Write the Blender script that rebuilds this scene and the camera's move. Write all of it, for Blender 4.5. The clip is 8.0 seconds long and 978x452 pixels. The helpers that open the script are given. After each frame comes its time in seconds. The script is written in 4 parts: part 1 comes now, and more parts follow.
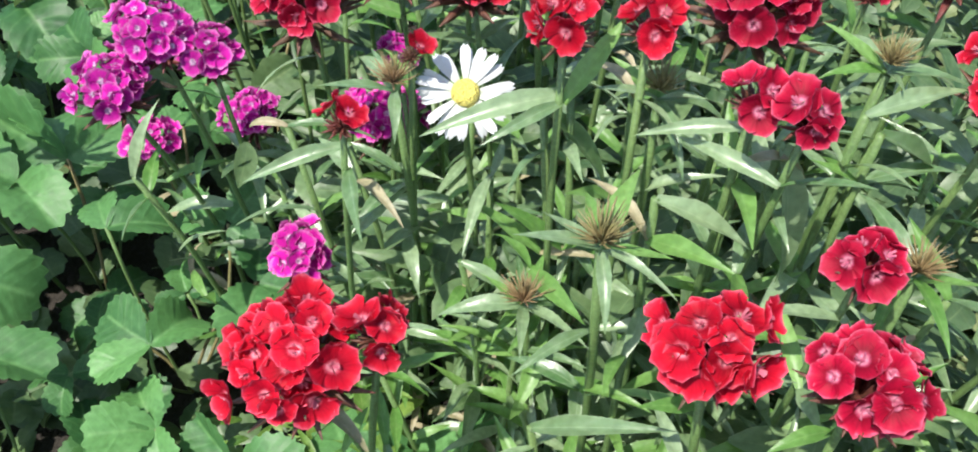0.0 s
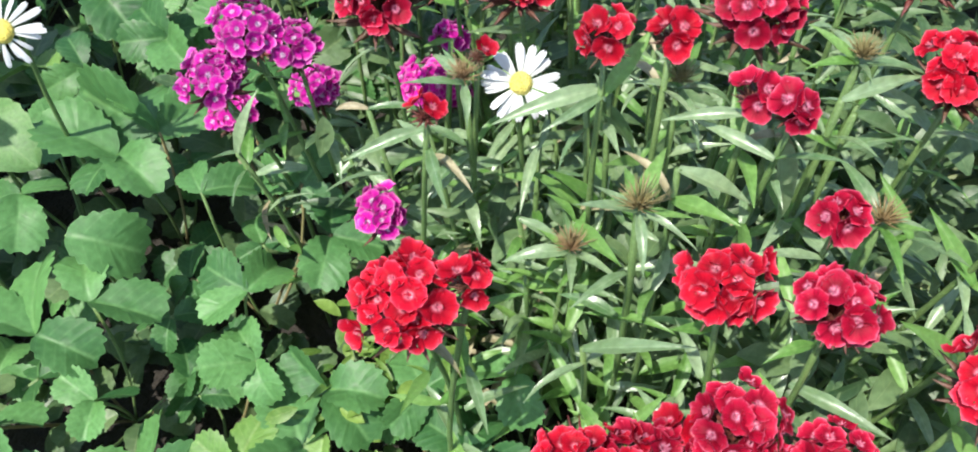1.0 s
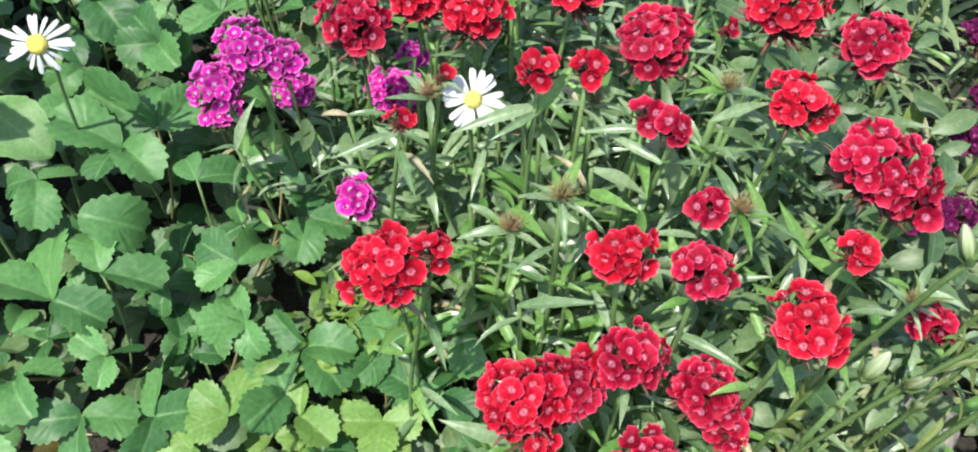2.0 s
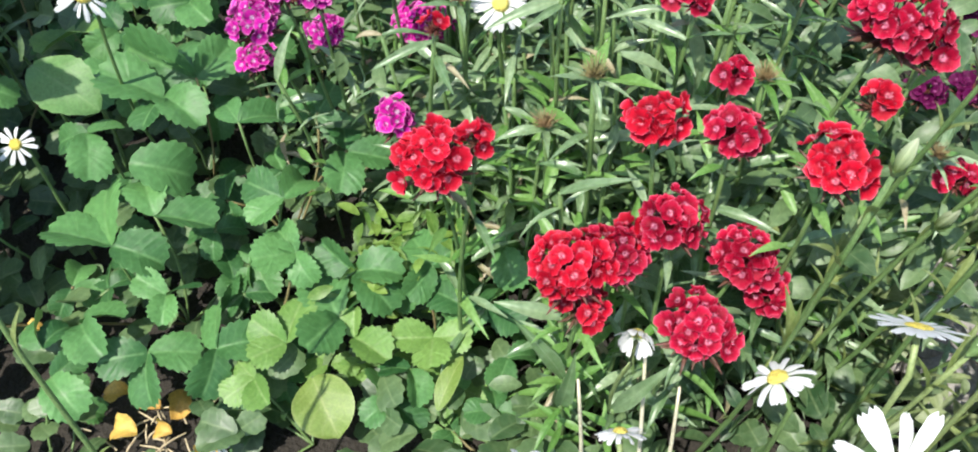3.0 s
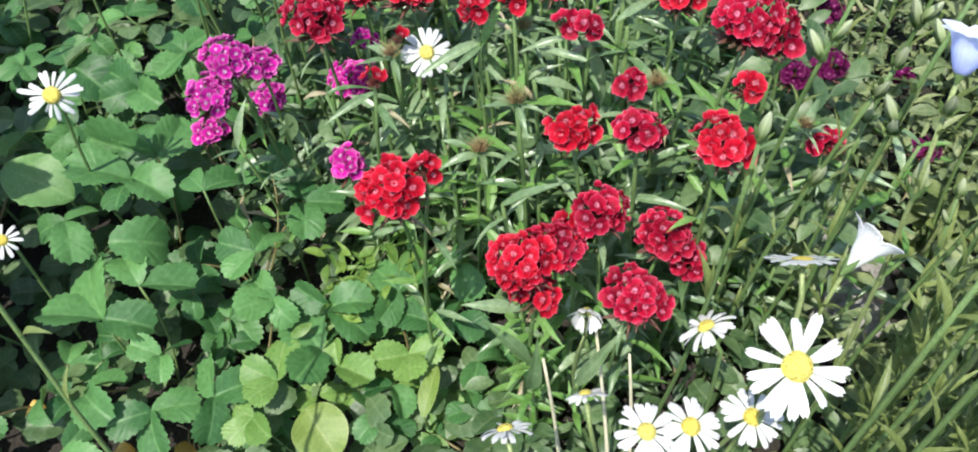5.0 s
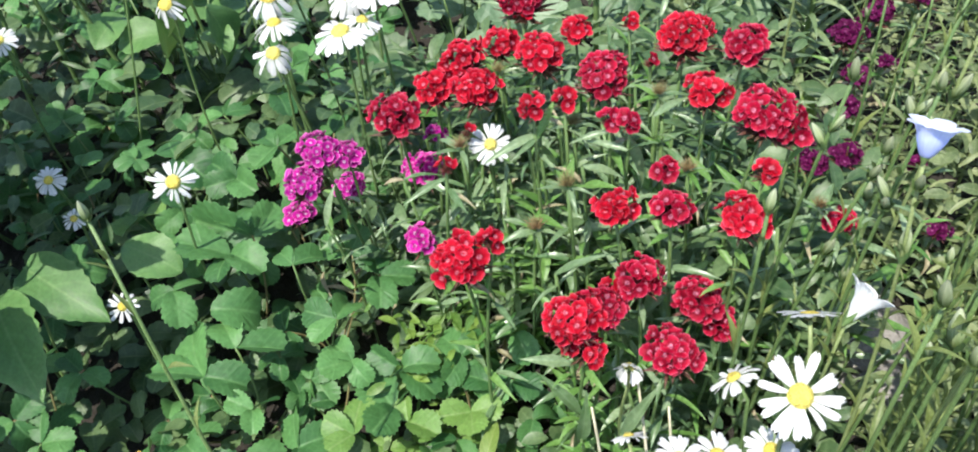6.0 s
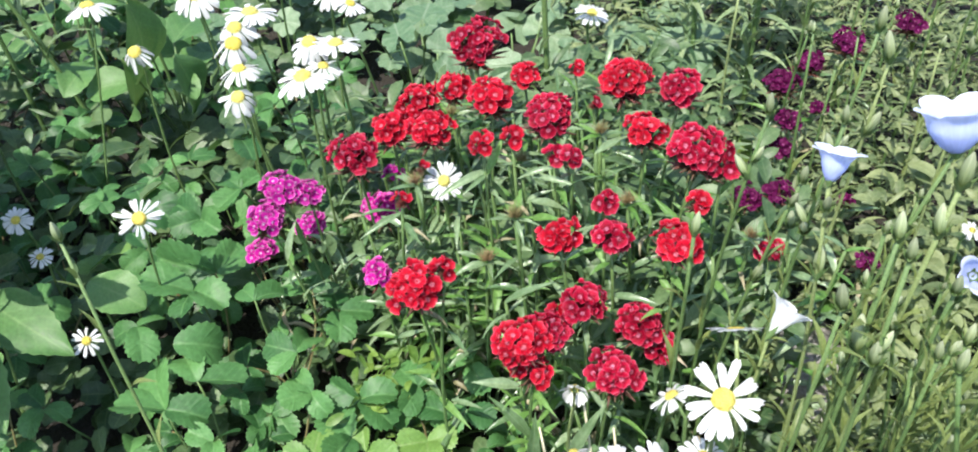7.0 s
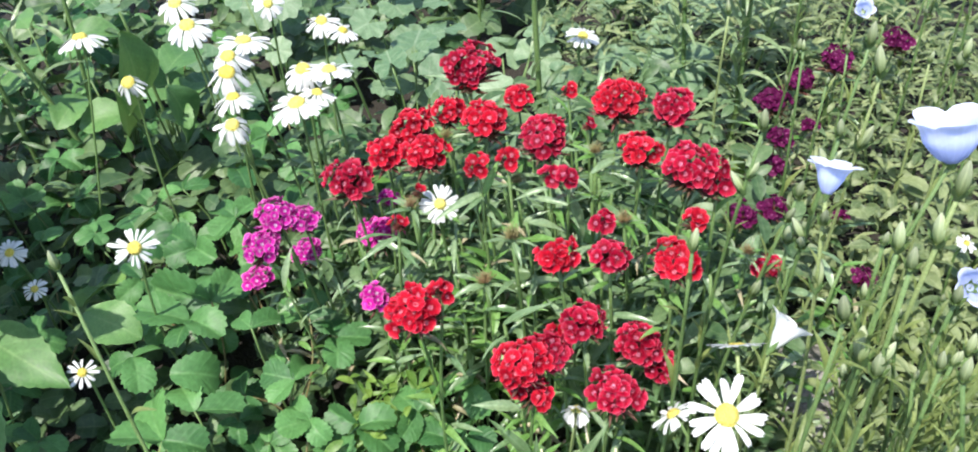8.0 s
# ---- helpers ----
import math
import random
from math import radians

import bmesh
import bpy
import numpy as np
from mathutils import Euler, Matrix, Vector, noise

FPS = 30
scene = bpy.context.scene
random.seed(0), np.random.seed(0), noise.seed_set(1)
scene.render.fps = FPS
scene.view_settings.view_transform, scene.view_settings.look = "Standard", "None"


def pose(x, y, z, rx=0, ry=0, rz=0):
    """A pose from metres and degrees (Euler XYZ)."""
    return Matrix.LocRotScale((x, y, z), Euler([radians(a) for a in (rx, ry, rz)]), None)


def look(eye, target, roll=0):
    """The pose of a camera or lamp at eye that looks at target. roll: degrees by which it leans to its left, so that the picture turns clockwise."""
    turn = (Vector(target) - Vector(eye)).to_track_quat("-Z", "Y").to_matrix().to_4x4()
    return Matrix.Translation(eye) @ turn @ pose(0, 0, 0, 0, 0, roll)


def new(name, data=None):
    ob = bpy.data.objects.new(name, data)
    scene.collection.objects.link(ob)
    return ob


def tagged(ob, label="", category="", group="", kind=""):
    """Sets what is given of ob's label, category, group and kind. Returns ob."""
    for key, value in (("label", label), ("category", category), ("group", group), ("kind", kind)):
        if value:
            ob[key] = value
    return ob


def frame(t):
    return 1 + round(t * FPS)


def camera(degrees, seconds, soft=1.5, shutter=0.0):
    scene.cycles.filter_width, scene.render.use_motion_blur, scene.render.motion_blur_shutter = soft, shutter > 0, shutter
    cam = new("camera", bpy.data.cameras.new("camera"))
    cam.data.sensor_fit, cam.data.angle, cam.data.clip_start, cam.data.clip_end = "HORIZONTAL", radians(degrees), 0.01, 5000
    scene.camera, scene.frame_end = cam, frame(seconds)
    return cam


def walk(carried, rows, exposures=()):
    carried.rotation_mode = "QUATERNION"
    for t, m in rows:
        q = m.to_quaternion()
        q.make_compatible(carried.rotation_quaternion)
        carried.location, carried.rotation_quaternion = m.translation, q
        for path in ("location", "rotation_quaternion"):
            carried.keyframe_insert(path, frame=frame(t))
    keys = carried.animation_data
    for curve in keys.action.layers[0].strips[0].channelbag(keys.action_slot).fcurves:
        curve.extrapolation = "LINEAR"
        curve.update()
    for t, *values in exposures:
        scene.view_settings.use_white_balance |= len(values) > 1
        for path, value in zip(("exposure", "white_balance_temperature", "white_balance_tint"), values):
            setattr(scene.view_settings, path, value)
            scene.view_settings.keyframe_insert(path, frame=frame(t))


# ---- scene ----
cam = camera(56.8, 8.0, soft=1.9)
PATH = [
    (0, (0.008, 0.013, 0.682), (-0.035, 1.298, -0.849), -0.5),
    (0.5, (-0.008, -0.005, 0.72), (-0.081, 1.205, -0.87), -2.9),
    (1, (-0.017, -0.038, 0.775), (-0.076, 1.124, -0.852), -3.1),
    (1.2, (-0.018, -0.055, 0.804), (-0.021, 1.101, -0.828), -0.6),
    (2.3, (-0.034, -0.157, 0.906), (0.059, 0.967, -0.746), 2.9),
    (2.5, (-0.037, -0.183, 0.899), (0.041, 0.961, -0.74), 1.0),
    (3, (-0.051, -0.203, 0.88), (-0.008, 0.922, -0.772), -2.9),
    (3.5, (-0.04, -0.204, 0.843), (-0.037, 0.908, -0.819), -9.6),
    (4, (-0.051, -0.215, 0.855), (0.006, 0.896, -0.807), -9.6),
    (4.2, (-0.054, -0.226, 0.874), (0.010, 0.898, -0.776), -9.9),
    (5.3, (-0.086, -0.306, 0.989), (0.145, 0.921, -0.577), -5.0),
    (5.5, (-0.093, -0.326, 1.008), (0.102, 0.961, -0.511), -5.9),
    (6, (-0.098, -0.374, 1.044), (0.037, 0.975, -0.427), -8.6),
    (6.5, (-0.096, -0.412, 1.057), (0.107, 0.986, -0.359), -6.8),
    (7, (-0.094, -0.433, 1.061), (0.141, 0.988, -0.327), -6.2),
    (7.5, (-0.096, -0.438, 1.06), (0.156, 1.005, -0.302), -6.6),
    (8, (-0.1, -0.435, 1.058), (0.165, 1.02, -0.289), -6.7),
]
EXPOSURES = [(0, 0.95), (1.2, 0.97), (2.5, 0.98), (3.5, 0.83), (4.2, 0.79), (5.5, 0.78), (6.5, 0.87), (8, 0.96)]
walk(cam, [(t, look(eye, target, roll)) for t, eye, target, roll in PATH], EXPOSURES)

# ---- light ----
SUN_UP, SUN_ROUND = 66.0, 223.0  # elevation, and turn from +y towards +x
world = bpy.data.worlds.new("sky")
scene.world = world
world.use_nodes = True
wn = world.node_tree.nodes
sky = wn.new("ShaderNodeTexSky")
sky.sky_type, sky.sun_disc = "NISHITA", False
sky.sun_elevation, sky.sun_rotation = radians(SUN_UP), radians(SUN_ROUND)
wn["Background"].inputs[1].default_value = 0.165
world.node_tree.links.new(sky.outputs[0], wn["Background"].inputs[0])
sun = new("sun", bpy.data.lights.new("sun", "SUN"))
sun.data.energy, sun.data.angle, sun.data.color = 4.4, radians(0.5), (1.0, 0.95, 0.88)
SUN_WAY = Vector((math.sin(radians(SUN_ROUND)) * math.cos(radians(SUN_UP)), math.cos(radians(SUN_ROUND)) * math.cos(radians(SUN_UP)), math.sin(radians(SUN_UP))))
sun.matrix_world = look(SUN_WAY * 20, (0, 0, 0))

# ---- materials ----


def material(name):
    m = bpy.data.materials.new(name)
    m.use_nodes = True
    return m, m.node_tree.nodes, m.node_tree.links


def ramp_node(n, stops):
    r = n.new("ShaderNodeValToRGB")
    while len(r.color_ramp.elements) < len(stops):
        r.color_ramp.elements.new(0.5)
    for e, (at, c) in zip(r.color_ramp.elements, stops):
        e.position, e.color = at, (*c, 1)
    return r


def math_node(n, l, op, a, b=0.0, clamp=False):
    m = n.new("ShaderNodeMath")
    m.operation, m.use_clamp = op, clamp
    for k, v in enumerate((a, b)):
        if isinstance(v, (int, float)):
            m.inputs[k].default_value = v
        else:
            l.new(v, m.inputs[k])
    return m.outputs[0]


def mix_node(n, l, fac, a, b, mode="MIX"):
    m = n.new("ShaderNodeMix")
    m.data_type, m.blend_type = "RGBA", mode
    for k, v in ((0, fac), (6, a), (7, b)):
        if isinstance(v, (int, float)):
            m.inputs[k].default_value = v
        elif isinstance(v, tuple):
            m.inputs[k].default_value = (*v, 1)
        else:
            l.new(v, m.inputs[k])
    return m.outputs[2]


def noise_node(n, l, size, detail=3.0, where=None):
    t = n.new("ShaderNodeTexNoise")
    t.inputs["Scale"].default_value, t.inputs["Detail"].default_value = 1 / size, detail
    if where:
        l.new(where, t.inputs["Vector"])
    return t.outputs[0]


def leaf_material(name, dark, light, vein, veins=7.0, gloss=0.42, let=0.28, side=0.55, spread=1.0, islands=False, spec=0.5):
    """A green blade: midrib and side veins along its UV, blotches, two-scale variation, light let through."""
    m, n, l = material(name)
    bsdf, out = n["Principled BSDF"], n["Material Output"]
    uv = n.new("ShaderNodeUVMap")
    xyz = n.new("ShaderNodeSeparateXYZ")
    l.new(uv.outputs[0], xyz.inputs[0])
    off = math_node(n, l, "ABSOLUTE", math_node(n, l, "SUBTRACT", xyz.outputs[0], 0.5))
    rib = math_node(n, l, "SUBTRACT", 1.0, math_node(n, l, "MULTIPLY", off, 26.0), True)
    slant = math_node(n, l, "SUBTRACT", xyz.outputs[1], math_node(n, l, "MULTIPLY", off, side))
    wave = math_node(n, l, "SINE", math_node(n, l, "MULTIPLY", slant, veins * 6.283))
    line = math_node(n, l, "POWER", math_node(n, l, "MULTIPLY", math_node(n, l, "ADD", wave, 1.0), 0.5), 9.0)
    where = n.new("ShaderNodeTexCoord").outputs["Object"]
    big = noise_node(n, l, 0.03, 3, where)
    fine = noise_node(n, l, 0.004, 4, where)
    if islands:
        rnd = n.new("ShaderNodeNewGeometry").outputs["Random Per Island"]
    else:
        rnd = n.new("ShaderNodeObjectInfo").outputs["Random"]
    tone = math_node(n, l, "ADD", math_node(n, l, "MULTIPLY", rnd, 0.75 * spread), math_node(n, l, "MULTIPLY", math_node(n, l, "SUBTRACT", big, 0.35), 0.8), True)
    base = mix_node(n, l, tone, dark, light)
    rim = math_node(n, l, "MULTIPLY", math_node(n, l, "MULTIPLY", math_node(n, l, "SUBTRACT", off, 0.44, True), 16.0, True), 0.8)
    base = mix_node(n, l, math_node(n, l, "MULTIPLY", math_node(n, l, "MAXIMUM", math_node(n, l, "MAXIMUM", rib, rim), math_node(n, l, "MULTIPLY", line, 0.3)), 0.48), base, vein)
    speck = ramp_node(n, [(0.3, (0.72, 0.72, 0.66)), (0.7, (1.18, 1.16, 1.12))])
    l.new(fine, speck.inputs[0])
    base = mix_node(n, l, 0.8, base, speck.outputs[0], "MULTIPLY")
    l.new(base, bsdf.inputs["Base Color"])
    rough = math_node(n, l, "ADD", gloss - 0.1, math_node(n, l, "MULTIPLY", fine, 0.25))
    l.new(rough, bsdf.inputs["Roughness"])
    bsdf.inputs["Specular IOR Level"].default_value = spec
    bump = n.new("ShaderNodeBump")
    bump.inputs["Strength"].default_value, bump.inputs["Distance"].default_value = 0.3, 0.001
    l.new(math_node(n, l, "ADD", math_node(n, l, "MULTIPLY", line, -0.2), fine), bump.inputs["Height"])
    l.new(bump.outputs[0], bsdf.inputs["Normal"])
    thin = n.new("ShaderNodeBsdfTranslucent")
    l.new(mix_node(n, l, 0.55, base, (0.19, 0.30, 0.075)), thin.inputs[0])
    mixed = n.new("ShaderNodeMixShader")
    mixed.inputs[0].default_value = let
    l.new(bsdf.outputs[0], mixed.inputs[1])
    l.new(thin.outputs[0], mixed.inputs[2])
    l.new(mixed.outputs[0], out.inputs[0])
    return m


def petal_material(name, stops, let=0.25, rough=0.55, shift=0.35, relief=0.3, streaks=0.9):
    """A petal: colours run from its foot to its rim along the UV, streaked along its length."""
    m, n, l = material(name)
    bsdf, out = n["Principled BSDF"], n["Material Output"]
    uv = n.new("ShaderNodeUVMap")
    xyz = n.new("ShaderNodeSeparateXYZ")
    l.new(uv.outputs[0], xyz.inputs[0])
    where = n.new("ShaderNodeTexCoord").outputs["Object"]
    wob = noise_node(n, l, 0.003, 3, where)
    at = math_node(n, l, "ADD", xyz.outputs[1], math_node(n, l, "MULTIPLY", math_node(n, l, "SUBTRACT", wob, 0.5), 0.14))
    r = ramp_node(n, stops)
    l.new(at, r.inputs[0])
    rnd = n.new("ShaderNodeObjectInfo").outputs["Random"]
    tone = ramp_node(n, [(0.0, (1 - shift, 1 - shift, 1 - shift)), (1.0, (1.12, 1.12, 1.12))])
    l.new(rnd, tone.inputs[0])
    base = mix_node(n, l, 1.0, r.outputs[0], tone.outputs[0], "MULTIPLY")
    long = n.new("ShaderNodeMapping")
    long.inputs["Scale"].default_value = (9, 1.3, 1)
    l.new(uv.outputs[0], long.inputs["Vector"])
    streak = noise_node(n, l, 1.0, 3, long.outputs[0])
    lines = ramp_node(n, [(0.3, (0.72, 0.72, 0.72)), (0.7, (1.14, 1.14, 1.14))])
    l.new(streak, lines.inputs[0])
    base = mix_node(n, l, streaks, base, lines.outputs[0], "MULTIPLY")
    l.new(base, bsdf.inputs["Base Color"])
    bsdf.inputs["Roughness"].default_value = rough
    bsdf.inputs["Specular IOR Level"].default_value = 0.10
    bump = n.new("ShaderNodeBump")
    bump.inputs["Strength"].default_value, bump.inputs["Distance"].default_value = relief, 0.0006
    l.new(math_node(n, l, "ADD", streak, wob), bump.inputs["Height"])
    l.new(bump.outputs[0], bsdf.inputs["Normal"])
    thin = n.new("ShaderNodeBsdfTranslucent")
    l.new(base, thin.inputs[0])
    mixed = n.new("ShaderNodeMixShader")
    mixed.inputs[0].default_value = let
    l.new(bsdf.outputs[0], mixed.inputs[1])
    l.new(thin.outputs[0], mixed.inputs[2])
    l.new(mixed.outputs[0], out.inputs[0])
    return m


def plain_material(name, a, b, size=0.01, rough=0.6, relief=0.4, depth=0.001, fine=0.002):
    """Two colours blotched at two scales, with relief."""
    m, n, l = material(name)
    bsdf = n["Principled BSDF"]
    where = n.new("ShaderNodeTexCoord").outputs["Object"]
    big, small = noise_node(n, l, size, 4, where), noise_node(n, l, fine, 4, where)
    rnd = n.new("ShaderNodeObjectInfo").outputs["Random"]
    tone = math_node(n, l, "ADD", math_node(n, l, "MULTIPLY", big, 0.8), math_node(n, l, "MULTIPLY", math_node(n, l, "SUBTRACT", rnd, 0.35), 0.4), True)
    base = mix_node(n, l, tone, a, b)
    speck = ramp_node(n, [(0.3, (0.65, 0.65, 0.65)), (0.7, (1.2, 1.2, 1.2))])
    l.new(small, speck.inputs[0])
    l.new(mix_node(n, l, 0.8, base, speck.outputs[0], "MULTIPLY"), bsdf.inputs["Base Color"])
    bsdf.inputs["Roughness"].default_value = rough
    bump = n.new("ShaderNodeBump")
    bump.inputs["Strength"].default_value, bump.inputs["Distance"].default_value = relief, depth
    l.new(small, bump.inputs["Height"])
    l.new(bump.outputs[0], bsdf.inputs["Normal"])
    return m


LANCE = leaf_material("sweet_william_leaf", (0.065, 0.155, 0.048), (0.290, 0.395, 0.225), (0.38, 0.48, 0.31), 3.0, 0.31, 0.32, 0.2, spec=0.8)
LANCE_FRESH = leaf_material("fresh_sweet_william_leaf", (0.080, 0.215, 0.038), (0.205, 0.375, 0.105), (0.27, 0.43, 0.16), 3.0, 0.40, 0.40, 0.2)
LANCE_DRY = leaf_material("fading_leaf", (0.220, 0.213, 0.113), (0.396, 0.339, 0.226), (0.462, 0.388, 0.294), 3.0, 0.5, 0.2, 0.2)
BERRY = leaf_material("strawberry_leaf", (0.016, 0.074, 0.022), (0.112, 0.268, 0.082), (0.155, 0.315, 0.115), 6.5, 0.48, 0.22, 0.75, spec=0.36)
BERRY_YOUNG = leaf_material("young_strawberry_leaf", (0.099, 0.223, 0.045), (0.187, 0.330, 0.079), (0.286, 0.398, 0.158), 6.5, 0.50, 0.32, 0.75)
BROAD = leaf_material("broad_leaf", (0.040, 0.118, 0.036), (0.112, 0.235, 0.066), (0.19, 0.31, 0.12), 6.0, 0.5, 0.24, 0.6)
BROAD_LIGHT = leaf_material("light_broad_leaf", (0.135, 0.225, 0.040), (0.230, 0.310, 0.080), (0.385, 0.427, 0.181), 5.0, 0.5, 0.3, 0.6)
MALLOW = leaf_material("scalloped_leaf", (0.077, 0.160, 0.079), (0.198, 0.291, 0.169), (0.330, 0.407, 0.282), 5.0, 0.5, 0.24, 0.4)
LILY = leaf_material("lily_leaf", (0.085, 0.165, 0.065), (0.30, 0.385, 0.20), (0.363, 0.407, 0.237), 0.5, 0.34, 0.28, 0.0)
BELL_LEAF = leaf_material("bellflower_leaf", (0.080, 0.125, 0.032), (0.235, 0.295, 0.095), (0.352, 0.388, 0.203), 3.0, 0.45, 0.30, 0.3)
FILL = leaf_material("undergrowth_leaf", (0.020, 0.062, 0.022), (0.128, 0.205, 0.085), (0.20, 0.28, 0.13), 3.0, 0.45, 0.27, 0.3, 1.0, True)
FILL_WARM = leaf_material("groundcover_leaf", (0.045, 0.090, 0.032), (0.265, 0.315, 0.140), (0.36, 0.41, 0.23), 3.0, 0.5, 0.30, 0.3, 1.0, True)
FILL_BRIGHT = leaf_material("seedling_leaf", (0.06, 0.15, 0.025), (0.22, 0.35, 0.07), (0.30, 0.42, 0.14), 3.0, 0.45, 0.38, 0.3, 1.0, True)
STALK = plain_material("green_stalk", (0.07, 0.14, 0.04), (0.16, 0.24, 0.08), 0.02, 0.5)
STALK_PALE = plain_material("pale_stalk", (0.16, 0.22, 0.07), (0.28, 0.34, 0.14), 0.02, 0.5)
STALK_BROWN = plain_material("reddish_stalk", (0.16, 0.11, 0.05), (0.22, 0.22, 0.09), 0.02, 0.55)
CALYX = plain_material("calyx", (0.050, 0.050, 0.020), (0.15, 0.012, 0.020), 0.012, 0.6)
BRACT = plain_material("spiky_bract", (0.15, 0.19, 0.06), (0.24, 0.12, 0.07), 0.012, 0.6)
# the dark first stop of red and crimson paints in the stamens' shade
RED = petal_material("red_petal", [(0.0, (0.30, 0.02, 0.05)), (0.09, (0.56, 0.13, 0.19)), (0.16, (0.76, 0.27, 0.32)), (0.26, (0.52, 0.06, 0.10)), (0.36, (0.29, 0.003, 0.016)), (0.52, (0.38, 0.004, 0.019)), (0.76, (0.52, 0.006, 0.024)), (0.92, (0.60, 0.02, 0.05)), (1.0, (0.76, 0.12, 0.18))])
CRIMSON = petal_material("crimson_petal", [(0.0, (0.26, 0.02, 0.06)), (0.09, (0.50, 0.13, 0.21)), (0.16, (0.70, 0.28, 0.37)), (0.26, (0.43, 0.06, 0.12)), (0.36, (0.20, 0.003, 0.018)), (0.52, (0.27, 0.004, 0.023)), (0.76, (0.38, 0.005, 0.032)), (0.92, (0.48, 0.02, 0.06)), (1.0, (0.68, 0.12, 0.20))])
MAGENTA = petal_material("magenta_petal", [(0.0, (0.50, 0.30, 0.48)), (0.10, (0.60, 0.38, 0.58)), (0.17, (0.74, 0.52, 0.70)), (0.26, (0.46, 0.06, 0.32)), (0.36, (0.38, 0.009, 0.23)), (0.78, (0.51, 0.014, 0.29)), (1.0, (0.66, 0.20, 0.48))])
PINK = petal_material("pink_magenta_petal", [(0.0, (0.56, 0.34, 0.50)), (0.10, (0.66, 0.42, 0.60)), (0.17, (0.78, 0.54, 0.70)), (0.26, (0.52, 0.07, 0.34)), (0.36, (0.44, 0.009, 0.24)), (0.78, (0.58, 0.014, 0.31)), (1.0, (0.74, 0.20, 0.50))])
PURPLE = petal_material("dark_purple_petal", [(0.0, (0.25, 0.08, 0.18)), (0.17, (0.36, 0.08, 0.24)), (0.28, (0.10, 0.003, 0.050)), (0.6, (0.085, 0.003, 0.045)), (1.0, (0.15, 0.014, 0.085))])
WHITE = petal_material("white_ray", [(0.0, (0.50, 0.53, 0.42)), (0.2, (0.57, 0.58, 0.56)), (1.0, (0.61, 0.62, 0.61))], 0.22, 0.6, 0.06, 0.3, 0.25)
YELLOW = plain_material("yellow_disc", (0.68, 0.51, 0.04), (0.80, 0.73, 0.20), 0.005, 0.75, 1.0, 0.003, 0.0012)
BLUE = petal_material("pale_blue_bell", [(0.0, (0.36, 0.42, 0.72)), (0.5, (0.48, 0.55, 0.84)), (1.0, (0.66, 0.70, 0.90))], 0.35, 0.5, 0.1, 0.3, 0.3)
WHITE_BELL = petal_material("white_bell", [(0.0, (0.70, 0.74, 0.66)), (1.0, (0.84, 0.84, 0.83))], 0.3, 0.5, 0.06)
BUD = petal_material("bellflower_bud", [(0.0, (0.16, 0.24, 0.07)), (0.45, (0.33, 0.41, 0.20)), (1.0, (0.48, 0.53, 0.35))], 0.2, 0.55, 0.3)
SOIL = plain_material("dark_soil", (0.014, 0.012, 0.009), (0.030, 0.025, 0.018), 0.05, 0.95, 1.0, 0.006, 0.006)
STONE = plain_material("grey_stone", (0.20, 0.19, 0.17), (0.36, 0.34, 0.31), 0.03, 0.85, 0.8, 0.003, 0.004)
DRY = leaf_material("withered_leaf", (0.48, 0.25, 0.05), (0.80, 0.56, 0.13), (0.5, 0.36, 0.15), 5.0, 0.6, 0.25, 0.6)
CREAM = plain_material("cream_dry_stalk", (0.52, 0.46, 0.30), (0.70, 0.66, 0.48), 0.02, 0.6)
STRAW = plain_material("dry_straw", (0.38, 0.30, 0.17), (0.60, 0.52, 0.34), 0.02, 0.7)

# ---- mesh tools ----
RNG = random.Random(7)


def mesh(name, verts, faces, mat, uvs=None, smooth=True):
    me = bpy.data.meshes.new(name)
    me.from_pydata([tuple(v) for v in verts], [], faces)
    me.materials.append(mat)
    if uvs is not None:
        layer = me.uv_layers.new(name="UVMap")
        idx = np.empty(len(me.loops), dtype=np.int32)
        me.loops.foreach_get("vertex_index", idx)
        layer.data.foreach_set("uv", np.asarray(uvs, dtype=np.float32)[idx].ravel())
    if smooth:
        me.polygons.foreach_set("use_smooth", [True] * len(me.polygons))
    me.update()
    return me


def child(name, me, parent, m=None, label=""):
    ob = new(name, me)
    ob.parent = parent
    if m is not None:
        ob.matrix_basis = m
    if label:
        ob["label"] = label
    return ob


def root(name, at, label, category, group="", kind=""):
    ob = new(name)
    ob.empty_display_size = 0.02
    ob.location = at
    return tagged(ob, label, category, group, kind)


def aim(at, way, up=(0, 0, 1), size=1.0, spin=0.0):
    """A pose at a place whose y axis runs along way and whose z axis leans to up."""
    y = Vector(way).normalized()
    x = y.cross(Vector(up))
    if x.length < 1e-4:
        x = y.cross(Vector((1, 0, 0)))
    x.normalize()
    z = x.cross(y)
    m = Matrix((x, y, z)).transposed().to_4x4()
    return Matrix.Translation(at) @ m @ Matrix.Rotation(spin, 4, "Y") @ Matrix.Scale(size, 4)


def grid_faces(nu, nv, first=0):
    return [(first + i * (nv + 1) + j, first + i * (nv + 1) + j + 1, first + (i + 1) * (nv + 1) + j + 1, first + (i + 1) * (nv + 1) + j) for i in range(nu) for j in range(nv)]


